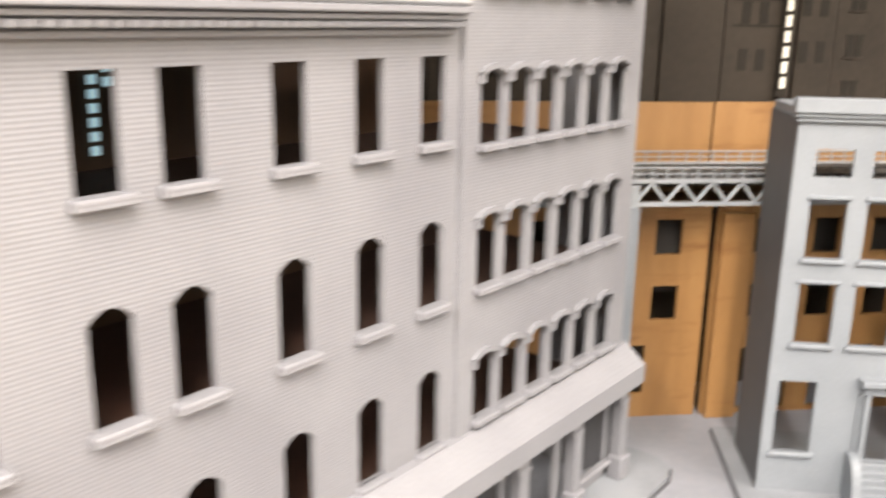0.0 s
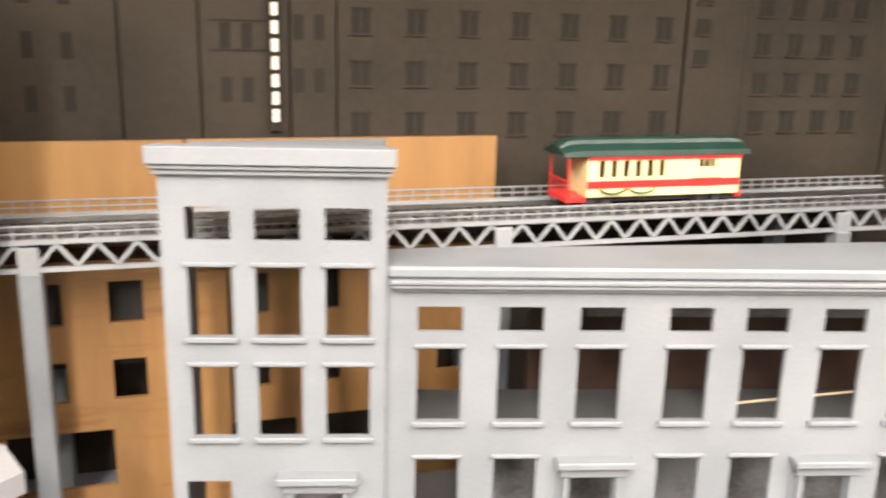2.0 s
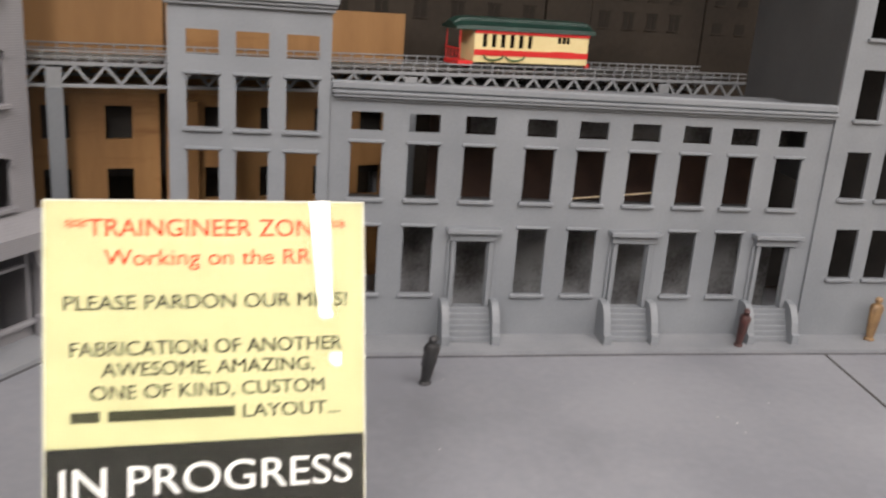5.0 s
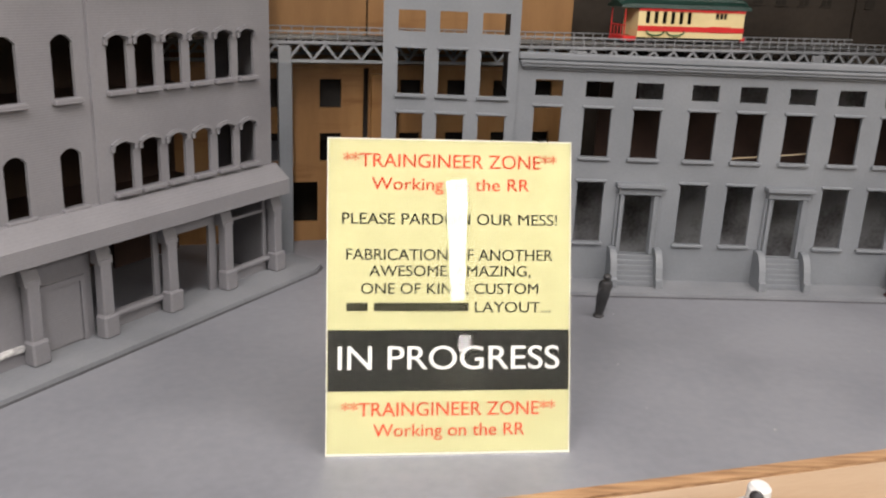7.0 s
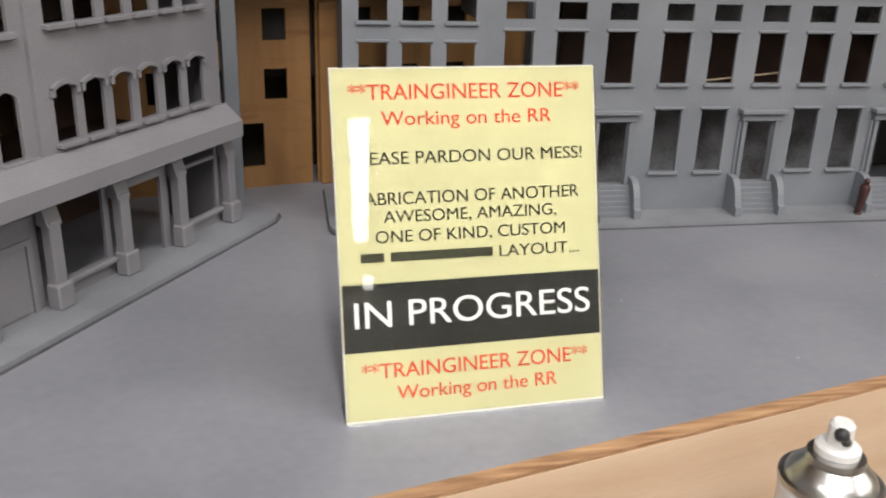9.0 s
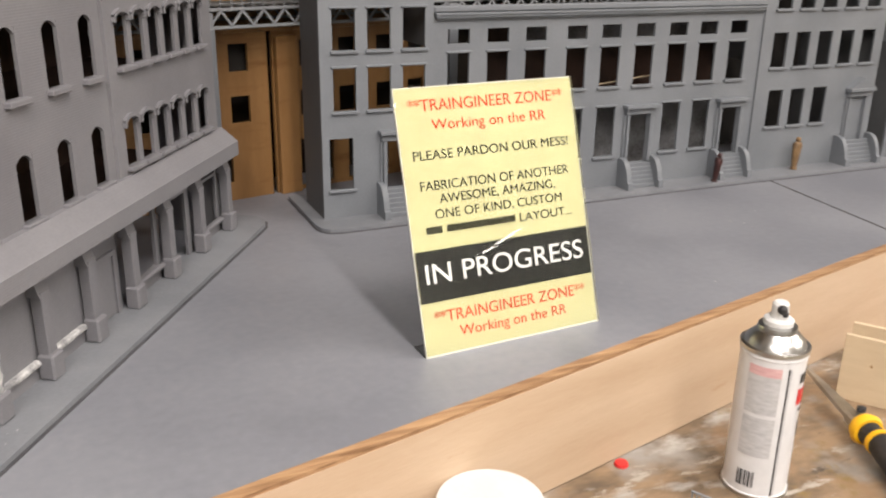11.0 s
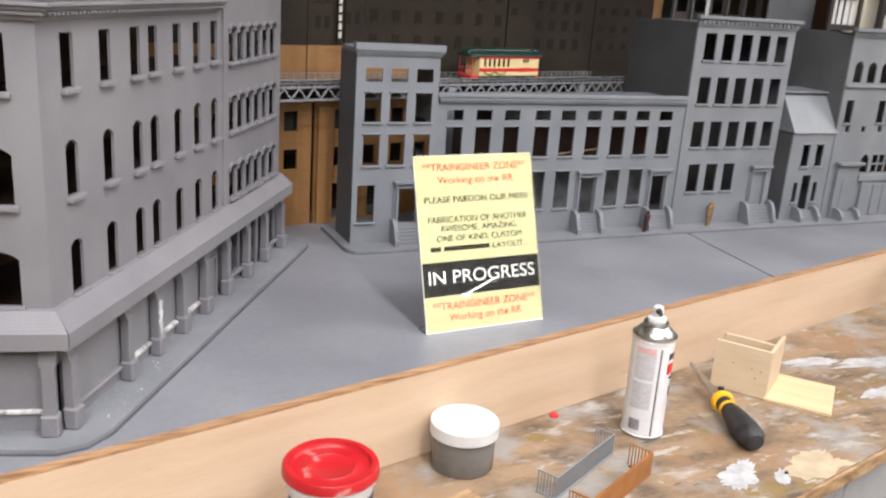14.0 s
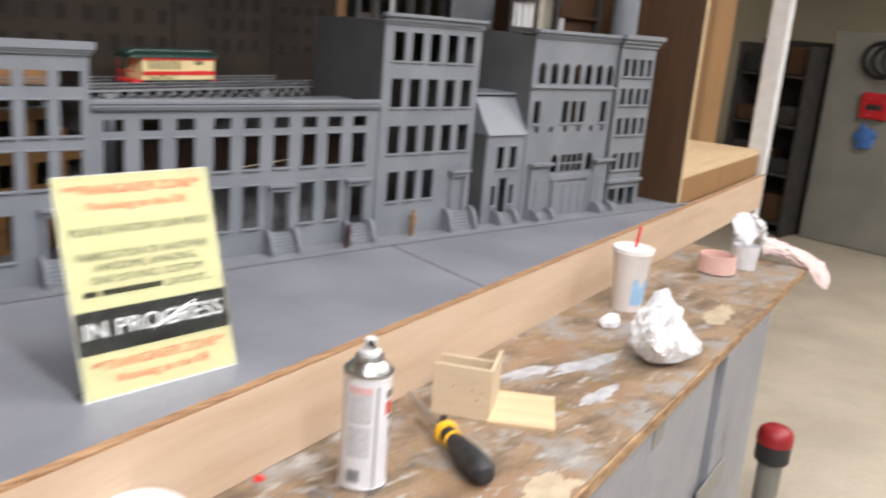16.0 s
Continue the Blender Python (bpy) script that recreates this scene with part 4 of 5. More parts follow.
    for x, k, dz in ((-L / 2 - 0.012, 0.55, -0.006), (-L / 2 - 0.002, 0.92, -0.001), (-L / 2 + 0.01, 1, 0), (L / 2 - 0.01, 1, 0), (L / 2 + 0.004, 0.95, -0.001), (L / 2 + 0.010, 0.75, -0.005)):
        sec.append([q.verts.new((x, y * (0.9 + 0.1 * k), h1 + 0.0022 + max(0.0, (z - h1) * k))) for y, z in prof])
    for s0, s1 in zip(sec, sec[1:]):
        for i in range(len(prof) - 1):
            q.faces.new((s0[i], s0[i + 1], s1[i + 1], s1[i]))
        q.faces.new((s0[-1], s0[0], s1[0], s1[-1]))
    q.faces.new(sec[0])
    q.faces.new(sec[-1][::-1])
    part("roof", q, GREENR, b, "dark green clerestory roof")
    for cx in (-0.055, -0.020):
        q = bmesh.new()
        for i in range(10):
            a0, a1 = math.pi * (1 + i / 10), math.pi * (1 + (i + 1) / 10)
            rod(q, (cx + 0.0155 * math.cos(a0), -W / 2 - 0.0022, 0.0205 + 0.007 * math.sin(a0)), (cx + 0.0155 * math.cos(a1), -W / 2 - 0.0022, 0.0205 + 0.007 * math.sin(a1)), 0.0011, 5)
        part("garland", q, GREENG, b, "hanging green garland")
    for x in (-0.078, -0.058, 0.058, 0.078):
        for y in (-0.018, 0.018):
            part("wheel", rod(bmesh.new(), (x, y - 0.0015, 0.0065), (x, y + 0.0015, 0.0065), 0.0065, 14), BLACK, b)


railcar()


def backdrop():
    b = thing("backdrop", rear(1.172), "grey-brown backdrop board with low-relief city buildings", "backdrop", kind="structure")
    part("board", boxes((-0.9, 1.50, 0.0, 0.012, 0.0, 0.83)), BACK, b)
    # low-relief buildings: x range, top, depth, first window column, pitch, columns, rows from z, pitch, count
    slabs = [(-0.50, 0.02, 0.95, 0.004, -0.44, 0.07, 6, 0.42, 0.07, 7, "long"), (0.022, 0.118, 1.15, 0.006, 0.04, 0.030, 3, 0.40, 0.060, 9, "slit"),
             (0.120, 0.300, 1.0, 0.004, 0.145, 0.036, 4, 0.40, 0.052, 9, "slit"), (0.302, 0.378, 1.2, 0.007, 0.318, 0.0, 0, 0.4, 0.06, 0, "band"),
             (0.380, 0.470, 1.25, 0.005, 0.405, 0.022, 2, 0.41, 0.055, 3, "slit"), (0.472, 0.520, 1.1, 0.008, 0.480, 0.022, 2, 0.42, 0.055, 4, "slit"),
             (0.522, 0.945, 1.1, 0.004, 0.548, 0.0615, 7, 0.372, 0.0555, 12, "pair"), (0.947, 1.03, 1.22, 0.007, 0.968, 0.0, 1, 0.455, 0.036, 12, "wide"),
             (1.032, 1.26, 1.05, 0.004, 1.058, 0.047, 4, 0.372, 0.0475, 13, "pair"), (1.262, 1.50, 1.05, 0.006, 1.29, 0.050, 4, 0.372, 0.0475, 13, "wide")]
    for x0, x1, top, d, cx, pitch, n, z, zp, rows, kind in slabs:
        part("relief_building", boxes((x0, x1, -d, -0.0003, 0.26, min(top, 0.82)), bevel=0.0008), BACK, b)
        for i in range(n):
            for j in range(rows):
                x, zz = cx + i * pitch, z + j * zp
                if zz + 0.04 > min(top, 0.80):
                    continue
                if kind == "pair":
                    for k in (-1, 1):
                        piece("window", (0.0088, 0.0012, 0.025), BACKD, b, (x + k * 0.0055, -d - 0.0002, zz), 0)
                    piece("window_sill", (0.026, 0.003, 0.002), BACK, b, (x, -d - 0.001, zz - 0.002), 0)
                    piece("window_head", (0.024, 0.002, 0.002), BACKD, b, (x, -d - 0.0008, zz + 0.025), 0)
                elif kind == "slit":
                    piece("window", (0.011, 0.0012, 0.026), BACKD, b, (x, -d - 0.0002, zz), 0)
                elif kind == "long":
                    piece("window", (0.022, 0.0012, 0.034), BACKD, b, (x, -d - 0.0002, zz), 0)
                else:
                    piece("window", (0.020, 0.0012, 0.018), BACKD, b, (x, -d - 0.0002, zz), 0)
                    piece("window_sill", (0.022, 0.003, 0.002), BACK, b, (x, -d - 0.001, zz - 0.002), 0)
    for z in (0.462, 0.492, 0.530, 0.560, 0.61):
        piece("band_line", (0.072, 0.0012, 0.0022), BACKD, b, (0.425, -0.0052, z), 0)
    # a strip of small white lit panes with a bright cap, hung before the board
    for i in range(23):
        piece("lit_pane", (0.0066, 0.003, 0.0130), GLOW, b, (0.4545, -0.0150, 0.390 + i * 0.0182), 0)
    part("pane_strip", boxes((0.4485, 0.4605, -0.0133, -0.0085, 0.380, 0.82)), BACKD, b)


GLOW = surf("white_pane", (0.62, 0.60, 0.52), (0.68, 0.66, 0.58), 0.4, 20, 100, 0)
backdrop()

# orange post at the end of the backdrop, dark printed blocks and a pale panel behind the street
part_post = thing("wooden_post", pose(1.482, 1.535, 0), "orange-brown varnished wooden post beside the backdrop", "post")
part("post", boxes((-0.016, 0.016, -0.012, 0.012, 0.0, 0.83), bevel=0.002), PANELL, part_post)


def dark_block(x, y, w, z, cols, rows, label, zs, mat):
    b = thing("unpainted_building", pose(x, y, 0, 0, 0, 6), label, "model building", "unfinished buildings behind the street")
    cw = w / cols
    holes = [(i * cw + cw * 0.2, i * cw + cw * 0.8, zs + j * 0.085, zs + j * 0.085 + 0.062) for i in range(cols) for j in range(rows)]
    bm = wall_bm(0, w, 0, z, holes)
    for h in holes:
        arch_fill(bm, h[0], h[1], h[3], 0.012)
    part("wall", bm, mat, b)
    for i in range(cols + 1):
        piece("pier", (0.010, 0.008, z), GREYD, b, (i * w / cols, -0.0045, 0), 0.001)
    # near-black board gives the arched openings their shade
    part("back_wall", boxes((0, w, 0.12, 0.124, 0, z)), DARK, b)
    part("roof", boxes((0, w, 0.004, 0.12, z - 0.004, z)), DARK, b)


dark_block(1.515, 1.50, 0.36, 0.74, 5, 3, "dark brown brick-patterned building with arched windows", 0.403, BRICKD)
pp = thing("pale_panel", pose(1.835, 1.455, 0, 0, 0, 6), "plain pale grey board standing behind the street", "board")
part("board", boxes((0, 0.20, 0, 0.008, 0, 0.82)), CABGREY, pp)
st = thing("white_strip", pose(1.628, 1.485, 0), "thin white upright strip standing before the dark building", "strip")
part("strip", boxes((-0.006, 0.006, -0.002, 0.002, 0, 0.572), bevel=0.0006), WHITE, st)
lw = thing("lattice_window_frame", pose(1.82, 1.2, 0.0), "dark frame with white upright bars standing behind the hall", "frame")
part("frame", boxes((-0.012, 0.0, 0, 0.008, 0, 0.66), (0.094, 0.106, 0, 0.008, 0, 0.66), (0.0, 0.094, 0, 0.008, 0.47, 0.485), (0.0, 0.094, 0, 0.008, 0.555, 0.567), (0.0, 0.094, 0, 0.008, 0.64, 0.66)), DARK, lw)
for i in range(4):
    piece("white_bar", (0.014, 0.004, 0.17), WHITE, lw, (0.014 + i * 0.0225, 0.012, 0.475), 0.0005)
ds = thing("dark_shelf_unit", pose(1.99, 1.19, 0, 0, 0, 3), "dark brown open wooden tower of posts and panels", "wooden tower")
for x in (0, 0.214):
    part("post", boxes((x, x + 0.016, 0, 0.016, 0, 0.62), bevel=0.001), DARK, ds)
part("white_post", boxes((0.026, 0.044, 0.002, 0.010, 0, 0.5195), bevel=0.001), WHITE, ds, "white upright")
for z0, z1 in ((0.60, 0.62), (0.52, 0.53)):
    part("crossbar", boxes((0.0165, 0.2135, 0, 0.012, z0, z1), bevel=0.001), PANEL, ds)
part("panel", boxes((0.05, 0.23, 0.02, 0.026, 0, 0.60)), PANEL, ds)
part("cap", boxes((-0.01, 0.24, -0.01, 0.07, 0.6205, 0.634)), DARK, ds)

# pale board added in the gap where the lit workshop wall would show
cp = thing("wall_stand_in", pose(1.935, 1.262, 0), "added cream board standing in for the lit workshop wall", "board")
part("board", boxes((0, 0.135, 0, 0.006, 0, 0.80)), CREAMB, cp)
# board added out of view to keep lamp light off the backdrop
cn = thing("unseen_shade_board", rear(0.70), "unseen board added above the rear to shade the backdrop", "canopy", kind="structure")
part("board", boxes((-1.2, 2.36, 0.0, 1.0, 0.84, 0.858)), PANELL, cn)

# tall divider and the next bay of the display
EP = pose(2.325, front(2.325) + 0.012, 0, 0, 0, TILTDEG)
dv = thing("divider_panel", EP, "tall brown plywood divider with pale raw edge", "divider", kind="structure")
part("panel", boxes((-0.004, 0.010, 0.004, 1.15, 0.0, CEIL_Z - 0.02)), PANEL, dv)
part("raw_edge", boxes((-0.004, 0.010, 0.0, 0.0035, 0.0, CEIL_Z - 0.02)), PINE, dv, "pale raw plywood edge")
nb = thing("display_bay", EP, "empty plywood display bay with a raised pine floor", "display bay", kind="structure")
part("bay_floor", boxes((0.011, 0.98, 0.004, 0.30, 0.080, 0.098)), PINE, nb, "pale pine shelf floor")
part("bay_front", boxes((0.011, 0.98, 0.0, 0.012, -0.0, 0.0795)), PANELL, nb)
part("bay_back", boxes((0.011, 1.42, 0.30, 0.312, 0.0, CEIL_Z - 0.02)), PANELL, nb, "tan plywood back of the bay")
part("bay_base", boxes((0.011, 0.98, 0.012, 0.30, -0.02, -0.002)), PINE, nb)
wp = thing("white_post", EP @ pose(1.015, 0.0, 0), "white painted upright post at the end of the display", "post", kind="structure")
part("post", boxes((-0.034, 0.034, -0.020, 0.050, FLOOR_Z, CEIL_Z - 0.02), bevel=0.003), WHITE, wp)

# ---- workbench ----
def bench_front(x):
    return -0.062 + 0.252 * x


BX0, BX1 = -1.0, 2.51
bench = thing("workbench", ORIG, "long workbench with a paint-stained wooden top and grey doors", "workbench")
bm = bmesh.new()
prism(bm, [(BX0, bench_front(BX0)), (BX1, bench_front(BX1)), (BX1 - 0.07, front(BX1 - 0.07) - 0.015), (BX0, front(BX0) - 0.015)], BENCH_Z - 0.022, BENCH_Z)
part("worktop", bm, BENCH, bench, "wooden worktop covered in dried paint")
bm = bmesh.new()
prism(bm, [(BX0, bench_front(BX0) - 0.006), (BX1, bench_front(BX1) - 0.006), (BX1, bench_front(BX1) - 0.0005), (BX0, bench_front(BX0) - 0.0005)], BENCH_Z - 0.022, BENCH_Z - 0.001)
part("worktop_edge", bm, BEDGE, bench, "worn raw wooden edge")
CABM = pose(0, bench_front(0) + 0.012, 0, 0, 0, math.degrees(math.atan(0.252)))
for x0, x1, fy in ((-1.0, -0.35, -0.004), (-0.34, 0.52, -0.004), (0.53, 0.955, -0.004), (0.958, 1.262, -0.004), (1.265, 1.690, -0.004), (1.735, 2.15, -0.014)):
    d = part("door", boxes((x0, x1, fy, 0.014, FLOOR_Z + 0.08, BENCH_Z - 0.030), bevel=0.002), CABGREY, bench, "scuffed grey painted door", m=CABM)
part("carcass", boxes((-1.0, 2.15, 0.02, 0.34, FLOOR_Z, BENCH_Z - 0.0225)), DARK, bench, m=CABM)
part("end_panel", boxes((2.151, 2.17, 0.0, 0.34, FLOOR_Z, BENCH_Z - 0.0225)), CABGREY, bench, m=CABM)
part("hasp", boxes((1.645, 1.86, -0.0200, -0.0150, -0.520, -0.455), bevel=0.001), LOCKER, bench, "grey metal hasp", m=CABM)
part("wood_inlay", boxes((1.285, 1.345, -0.006, -0.0045, -0.215, -0.170), bevel=0.001), LOCKER, bench, "small grey hinge plate", m=CABM)


# ---- the sign ----
def flat_text(name, text, w, h, cx, cz, mat, parent, m):
    cu = bpy.data.curves.new(name, "FONT")
    cu.body, cu.align_x, cu.offset = text, "CENTER", 0.0
    tmp = new(name, cu)
    bpy.context.view_layer.update()
    me = bpy.data.meshes.new_from_object(tmp.evaluated_get(bpy.context.evaluated_depsgraph_get()))
    bpy.data.objects.remove(tmp)
    xs = [v.co.x for v in me.vertices]
    ys = [v.co.y for v in me.vertices]
    sx, sy = w / (max(xs) - min(xs)), h / (max(ys) - min(ys))
    mx, my = (max(xs) + min(xs)) / 2, (max(ys) + min(ys)) / 2
    for v in me.vertices:
        v.co = ((v.co.x - mx) * sx + cx, (v.co.y - my) * sy + cz, 0)
    # a second pass slightly to the side thickens the strokes
    q = bmesh.new()
    q.from_mesh(me)
    geom = bmesh.ops.duplicate(q, geom=q.verts[:] + q.edges[:] + q.faces[:])["geom"]
    bmesh.ops.translate(q, vec=(0.00024, 0.00006, 0.00004), verts=[g for g in geom if isinstance(g, bmesh.types.BMVert)])
    q.to_mesh(me)
    q.free()
    me.materials.clear()
    me.materials.append(mat)
    ob = new(name, me)
    ob.parent, ob.matrix_local = parent, m
    return ob


def sign():
    W, H = 0.215, 0.275
    b = thing("sign_holder", pose(0.4690, 0.5195, 0.0, 0, 0, 4.1), "yellow notice in a slanted clear acrylic sign holder", "sign")
    lean = pose(0, 0, 0.001, 90 - 17.6)
    part("paper", boxes((-W / 2 + 0.001, W / 2 - 0.001, 0.002, H - 0.001, -0.0006, 0.0)), PAPERY, b, "yellow printed notice", m=lean)
    part("black_band", boxes((-W / 2 + 0.0015, W / 2 - 0.0015, H * 0.203, H * 0.396, 0.0001, 0.0003)), INKK, b, "black band", m=lean)
    ink = lean @ pose(0, 0, 0.0004)
    rows = [("**TRAINGINEER ZONE**", 0.875, 0.046, 0.932, INKR), ("Working on the RR", 0.645, 0.052, 0.851, INKR), ("PLEASE PARDON OUR MESS!", 0.88, 0.036, 0.747, INKT),
            ("FABRICATION OF ANOTHER", 0.845, 0.036, 0.634, INKT), ("AWESOME, AMAZING,", 0.66, 0.040, 0.580, INKT), ("ONE OF KIND, CUSTOM", 0.725, 0.040, 0.524, INKT),
            ("IN PROGRESS", 0.905, 0.075, 0.308, INKW), ("**TRAINGINEER ZONE**", 0.875, 0.046, 0.147, INKR), ("Working on the RR", 0.62, 0.052, 0.073, INKR)]
    for t, w, h, z, m in rows:
        flat_text("lettering", t, w * W, h * H, 0, z * H, m, b, ink)
    flat_text("lettering", "LAYOUT...", 0.315 * W, 0.034 * H, 0.258 * W, 0.468 * H, INKT, b, ink)
    part("lettering_bar", boxes((-0.42 * W, -0.335 * W, 0.456 * H, 0.482 * H, 0, 0.0002), (-0.31 * W, 0.075 * W, 0.456 * H, 0.482 * H, 0, 0.0002)), INKT, b, m=ink)
    # bent acrylic sheet: front, back and foot
    front_sheet = part("front_sheet", boxes((-W / 2, W / 2, 0, H, 0.0010, 0.0028)), ACRYLIC, b, m=lean)
    front_sheet.visible_shadow = False
    part("rear_sheet", boxes((-W / 2, W / 2, 0, H, -0.0036, -0.0012)), surf_paper, b, "pale back of the holder", m=lean)
    part("foot", boxes((-W / 2, W / 2, 0.006, 0.030, 0.0003, 0.002)), ACRYLIC, b)


surf_paper = surf("white_card", (0.42, 0.42, 0.38), (0.48, 0.48, 0.44), 0.5, 6, 200, 0.02)
sign()


# ---- model figures ----
def figure(name, m, h, mat, label, group="little figures in the street"):
    rows = [(0.0, 0), (0.10, 0.0), (0.11, 0.03), (0.075, 0.06), (0.10, 0.30), (0.115, 0.45), (0.12, 0.62), (0.14, 0.74), (0.11, 0.82), (0.045, 0.855), (0.075, 0.89), (0.08, 0.94), (0.05, 0.985), (0, 1.0)]
    bm = lathe([(r * h, z * h) for r, z in rows], 14)
    bmesh.ops.scale(bm, vec=(1.25, 1.0, 1), verts=bm.verts)
    box(bm, -0.17 * h, -0.11 * h, -0.03 * h, 0.03 * h, 0.40 * h, 0.76 * h, 0.01 * h)
    box(bm, 0.11 * h, 0.17 * h, -0.03 * h, 0.03 * h, 0.40 * h, 0.76 * h, 0.01 * h)
    ob = part(name, bm, mat, smooth=True)
    ob.matrix_world = m
    return tagged(ob, label, "figurine", group)


figure("figurine", pose(0.670, 0.858, 0.0, 6, 4, 30), 0.058, BLACK, "small dark-coated figurine standing on the grey street")
figure("figurine", pose(1.087, 0.946, 0.006, 4, -5, 70), 0.052, FIGR, "small dark red figurine beside the stoop")
figure("figurine", pose(1.286, 0.964, 0.006, 0, 4, 20), 0.060, FIGT, "small tan painted figurine on the pavement")


# ---- things on the bench ----
B = BENCH_Z


def spray_can():
    b = thing("spray_can", pose(0.673, 0.360, B, 0, 0, -9), "white spray paint can with silver dome and paint-clogged nozzle", "spray can")
    R = 0.0330
    part("body", lathe([(0, 0.0), (R - 0.002, 0.0), (R, 0.002), (R, 0.005), (R - 0.001, 0.006), (R - 0.001, 0.156), (R, 0.157), (R, 0.1595), (R - 0.001, 0.161), (0, 0.161)], 48), LABELW, b, smooth=True)
    part("rim", lathe([(R - 0.004, 0.1612), (R + 0.0006, 0.1612), (R + 0.0006, 0.165), (R - 0.002, 0.166), (R - 0.004, 0.165)], 48), STEEL, b, smooth=True)
    part("foot_rim", lathe([(R - 0.003, 0.0), (R + 0.0004, 0.0002), (R + 0.0004, 0.0045), (R - 0.003, 0.0046)], 48), STEEL, b, smooth=True)
    part("dome", lathe([(R - 0.003, 0.1655), (R - 0.0045, 0.169), (R - 0.008, 0.1735), (R - 0.013, 0.177), (0.0185, 0.1785), (0.0195, 0.181), (0.0185, 0.184), (0.014, 0.185), (0, 0.185)], 40), STEEL, b, "shiny silver dome", smooth=True)
    part("collar", lathe([(0, 0.1852), (0.0145, 0.1852), (0.0145, 0.190), (0.012, 0.192), (0, 0.192)], 24), WHITE, b, smooth=False)
    noz = part("nozzle", lathe([(0, 0.1922), (0.0085, 0.1922), (0.0080, 0.206), (0.006, 0.2085), (0, 0.2085)], 20), WHITE, b)
    q = bmesh.new()
    bmesh.ops.create_icosphere(q, subdivisions=2, radius=0.0050, matrix=pose(-0.003, -0.0072, 0.2025))
    bmesh.ops.create_icosphere(q, subdivisions=2, radius=0.0034, matrix=pose(0.0005, -0.0080, 0.1975))
    part("paint_clog", q, BLACK, noz, "blob of dried black paint", smooth=True)

    def patch(name, a0, a1, z0, z1, mat, off=0.0004):
        q = bmesh.new()
        n = max(2, int((a1 - a0) / 8))
        lo, hi = [], []
        for i in range(n + 1):
            a = radians(a0 + (a1 - a0) * i / n)
            lo.append(q.verts.new(((R - 0.001 + off) * math.cos(a), (R - 0.001 + off) * math.sin(a), z0)))
            hi.append(q.verts.new(((R - 0.001 + off) * math.cos(a), (R - 0.001 + off) * math.sin(a), z1)))
        for i in range(n):
            q.faces.new((lo[i], lo[i + 1], hi[i + 1], hi[i]))
        part(name, q, mat, b, smooth=True)

    patch("small_print", 195, 252, 0.098, 0.140, LABELG)
    patch("small_print", 195, 252, 0.140, 0.150, LABELP)
    patch("small_print", 195, 252, 0.050, 0.094, LABELG)
    patch("seam_stripe", 263, 266, 0.006, 0.150, BLACK)
    patch("label_edge", 266.2, 270, 0.006, 0.150, LABELG)
    patch("red_mark", 290, 303, 0.108, 0.126, REDP)
    patch("red_mark", 304, 317, 0.108, 0.126, REDP)
    patch("yellow_mark", 318, 328, 0.110, 0.127, YELLOWP)
    for i in range(4):
        patch("logo_bar", 292 + i * 9, 299 + i * 9, 0.1315, 0.1425, BLACK)
    patch("logo_line", 300, 326, 0.100, 0.1035, BLACK)
    patch("dark_mark", 310, 325, 0.070, 0.086, BLACK)
    for i, (o, w) in enumerate(((0, 1.4), (2.2, 0.7), (3.6, 2.0), (6.4, 0.8), (8.2, 1.6), (10.8, 0.8), (12.6, 1.8), (15.4, 0.8), (17, 1.2))):
        patch("code_bar", 200 + o * 1.7, 200 + (o + w) * 1.7, 0.014, 0.032, BLACK)


spray_can()


def jar():
    b = thing("jar", pose(0.357, 0.353, B), "short grey paint jar with a white screw lid", "jar")
    part("body", lathe([(0, 0), (0.042, 0), (0.0445, 0.003), (0.0445, 0.048), (0.043, 0.0515), (0, 0.0515)], 44), JAR, b, "translucent jar of dark grey paint", smooth=True)
    part("lid", lathe([(0, 0.0517), (0.0480, 0.0517), (0.0485, 0.0522), (0.0485, 0.0690), (0.0476, 0.0699), (0, 0.0699)], 44), WHITE, b, "white screw lid", smooth=True)


jar()


def red_tub():
    b = thing("filler_tub", pose(0.130, 0.250, B), "white plastic filler tub with a scuffed red lid", "tub")
    part("body", lathe([(0, 0), (0.045, 0), (0.047, 0.003), (0.052, 0.078), (0.054, 0.079), (0.054, 0.088), (0, 0.088)], 44), WHITE, b, smooth=True)
    lid = part("lid", lathe([(0.0, 0.0885), (0.0565, 0.0885), (0.0580, 0.090), (0.0575, 0.099), (0.0555, 0.102), (0.0520, 0.1025), (0.0485, 0.1015), (0.0470, 0.0960), (0.0455, 0.0945), (0.0300, 0.0945), (0.0285, 0.0957), (0.0270, 0.0945), (0.0, 0.0945)], 48), RED, b, "scuffed red lid", smooth=True)
    q = bmesh.new()
    n = 20
    lo, hi = [], []
    for i in range(n + 1):
        a = radians(185 + 150 * i / n)
        lo.append(q.verts.new((0.0479 * math.cos(a), 0.0479 * math.sin(a), 0.008)))
        hi.append(q.verts.new((0.0524 * math.cos(a), 0.0524 * math.sin(a), 0.070)))
    for i in range(n):
        q.faces.new((lo[i], lo[i + 1], hi[i + 1], hi[i]))
    part("tub_label", q, INDIGO, b, "dark blue printed label", smooth=True)
    for z, a0, a1 in ((0.058, 262, 300), (0.052, 266, 298), (0.058, 212, 224), (0.052, 212, 226)):
        q = bmesh.new()
        lo, hi = [], []
        for i in range(7):
            a = radians(a0 + (a1 - a0) * i / 6)
            r = 0.0483 + 0.0045 * z / 0.07
            lo.append(q.verts.new((r * math.cos(a), r * math.sin(a), z)))
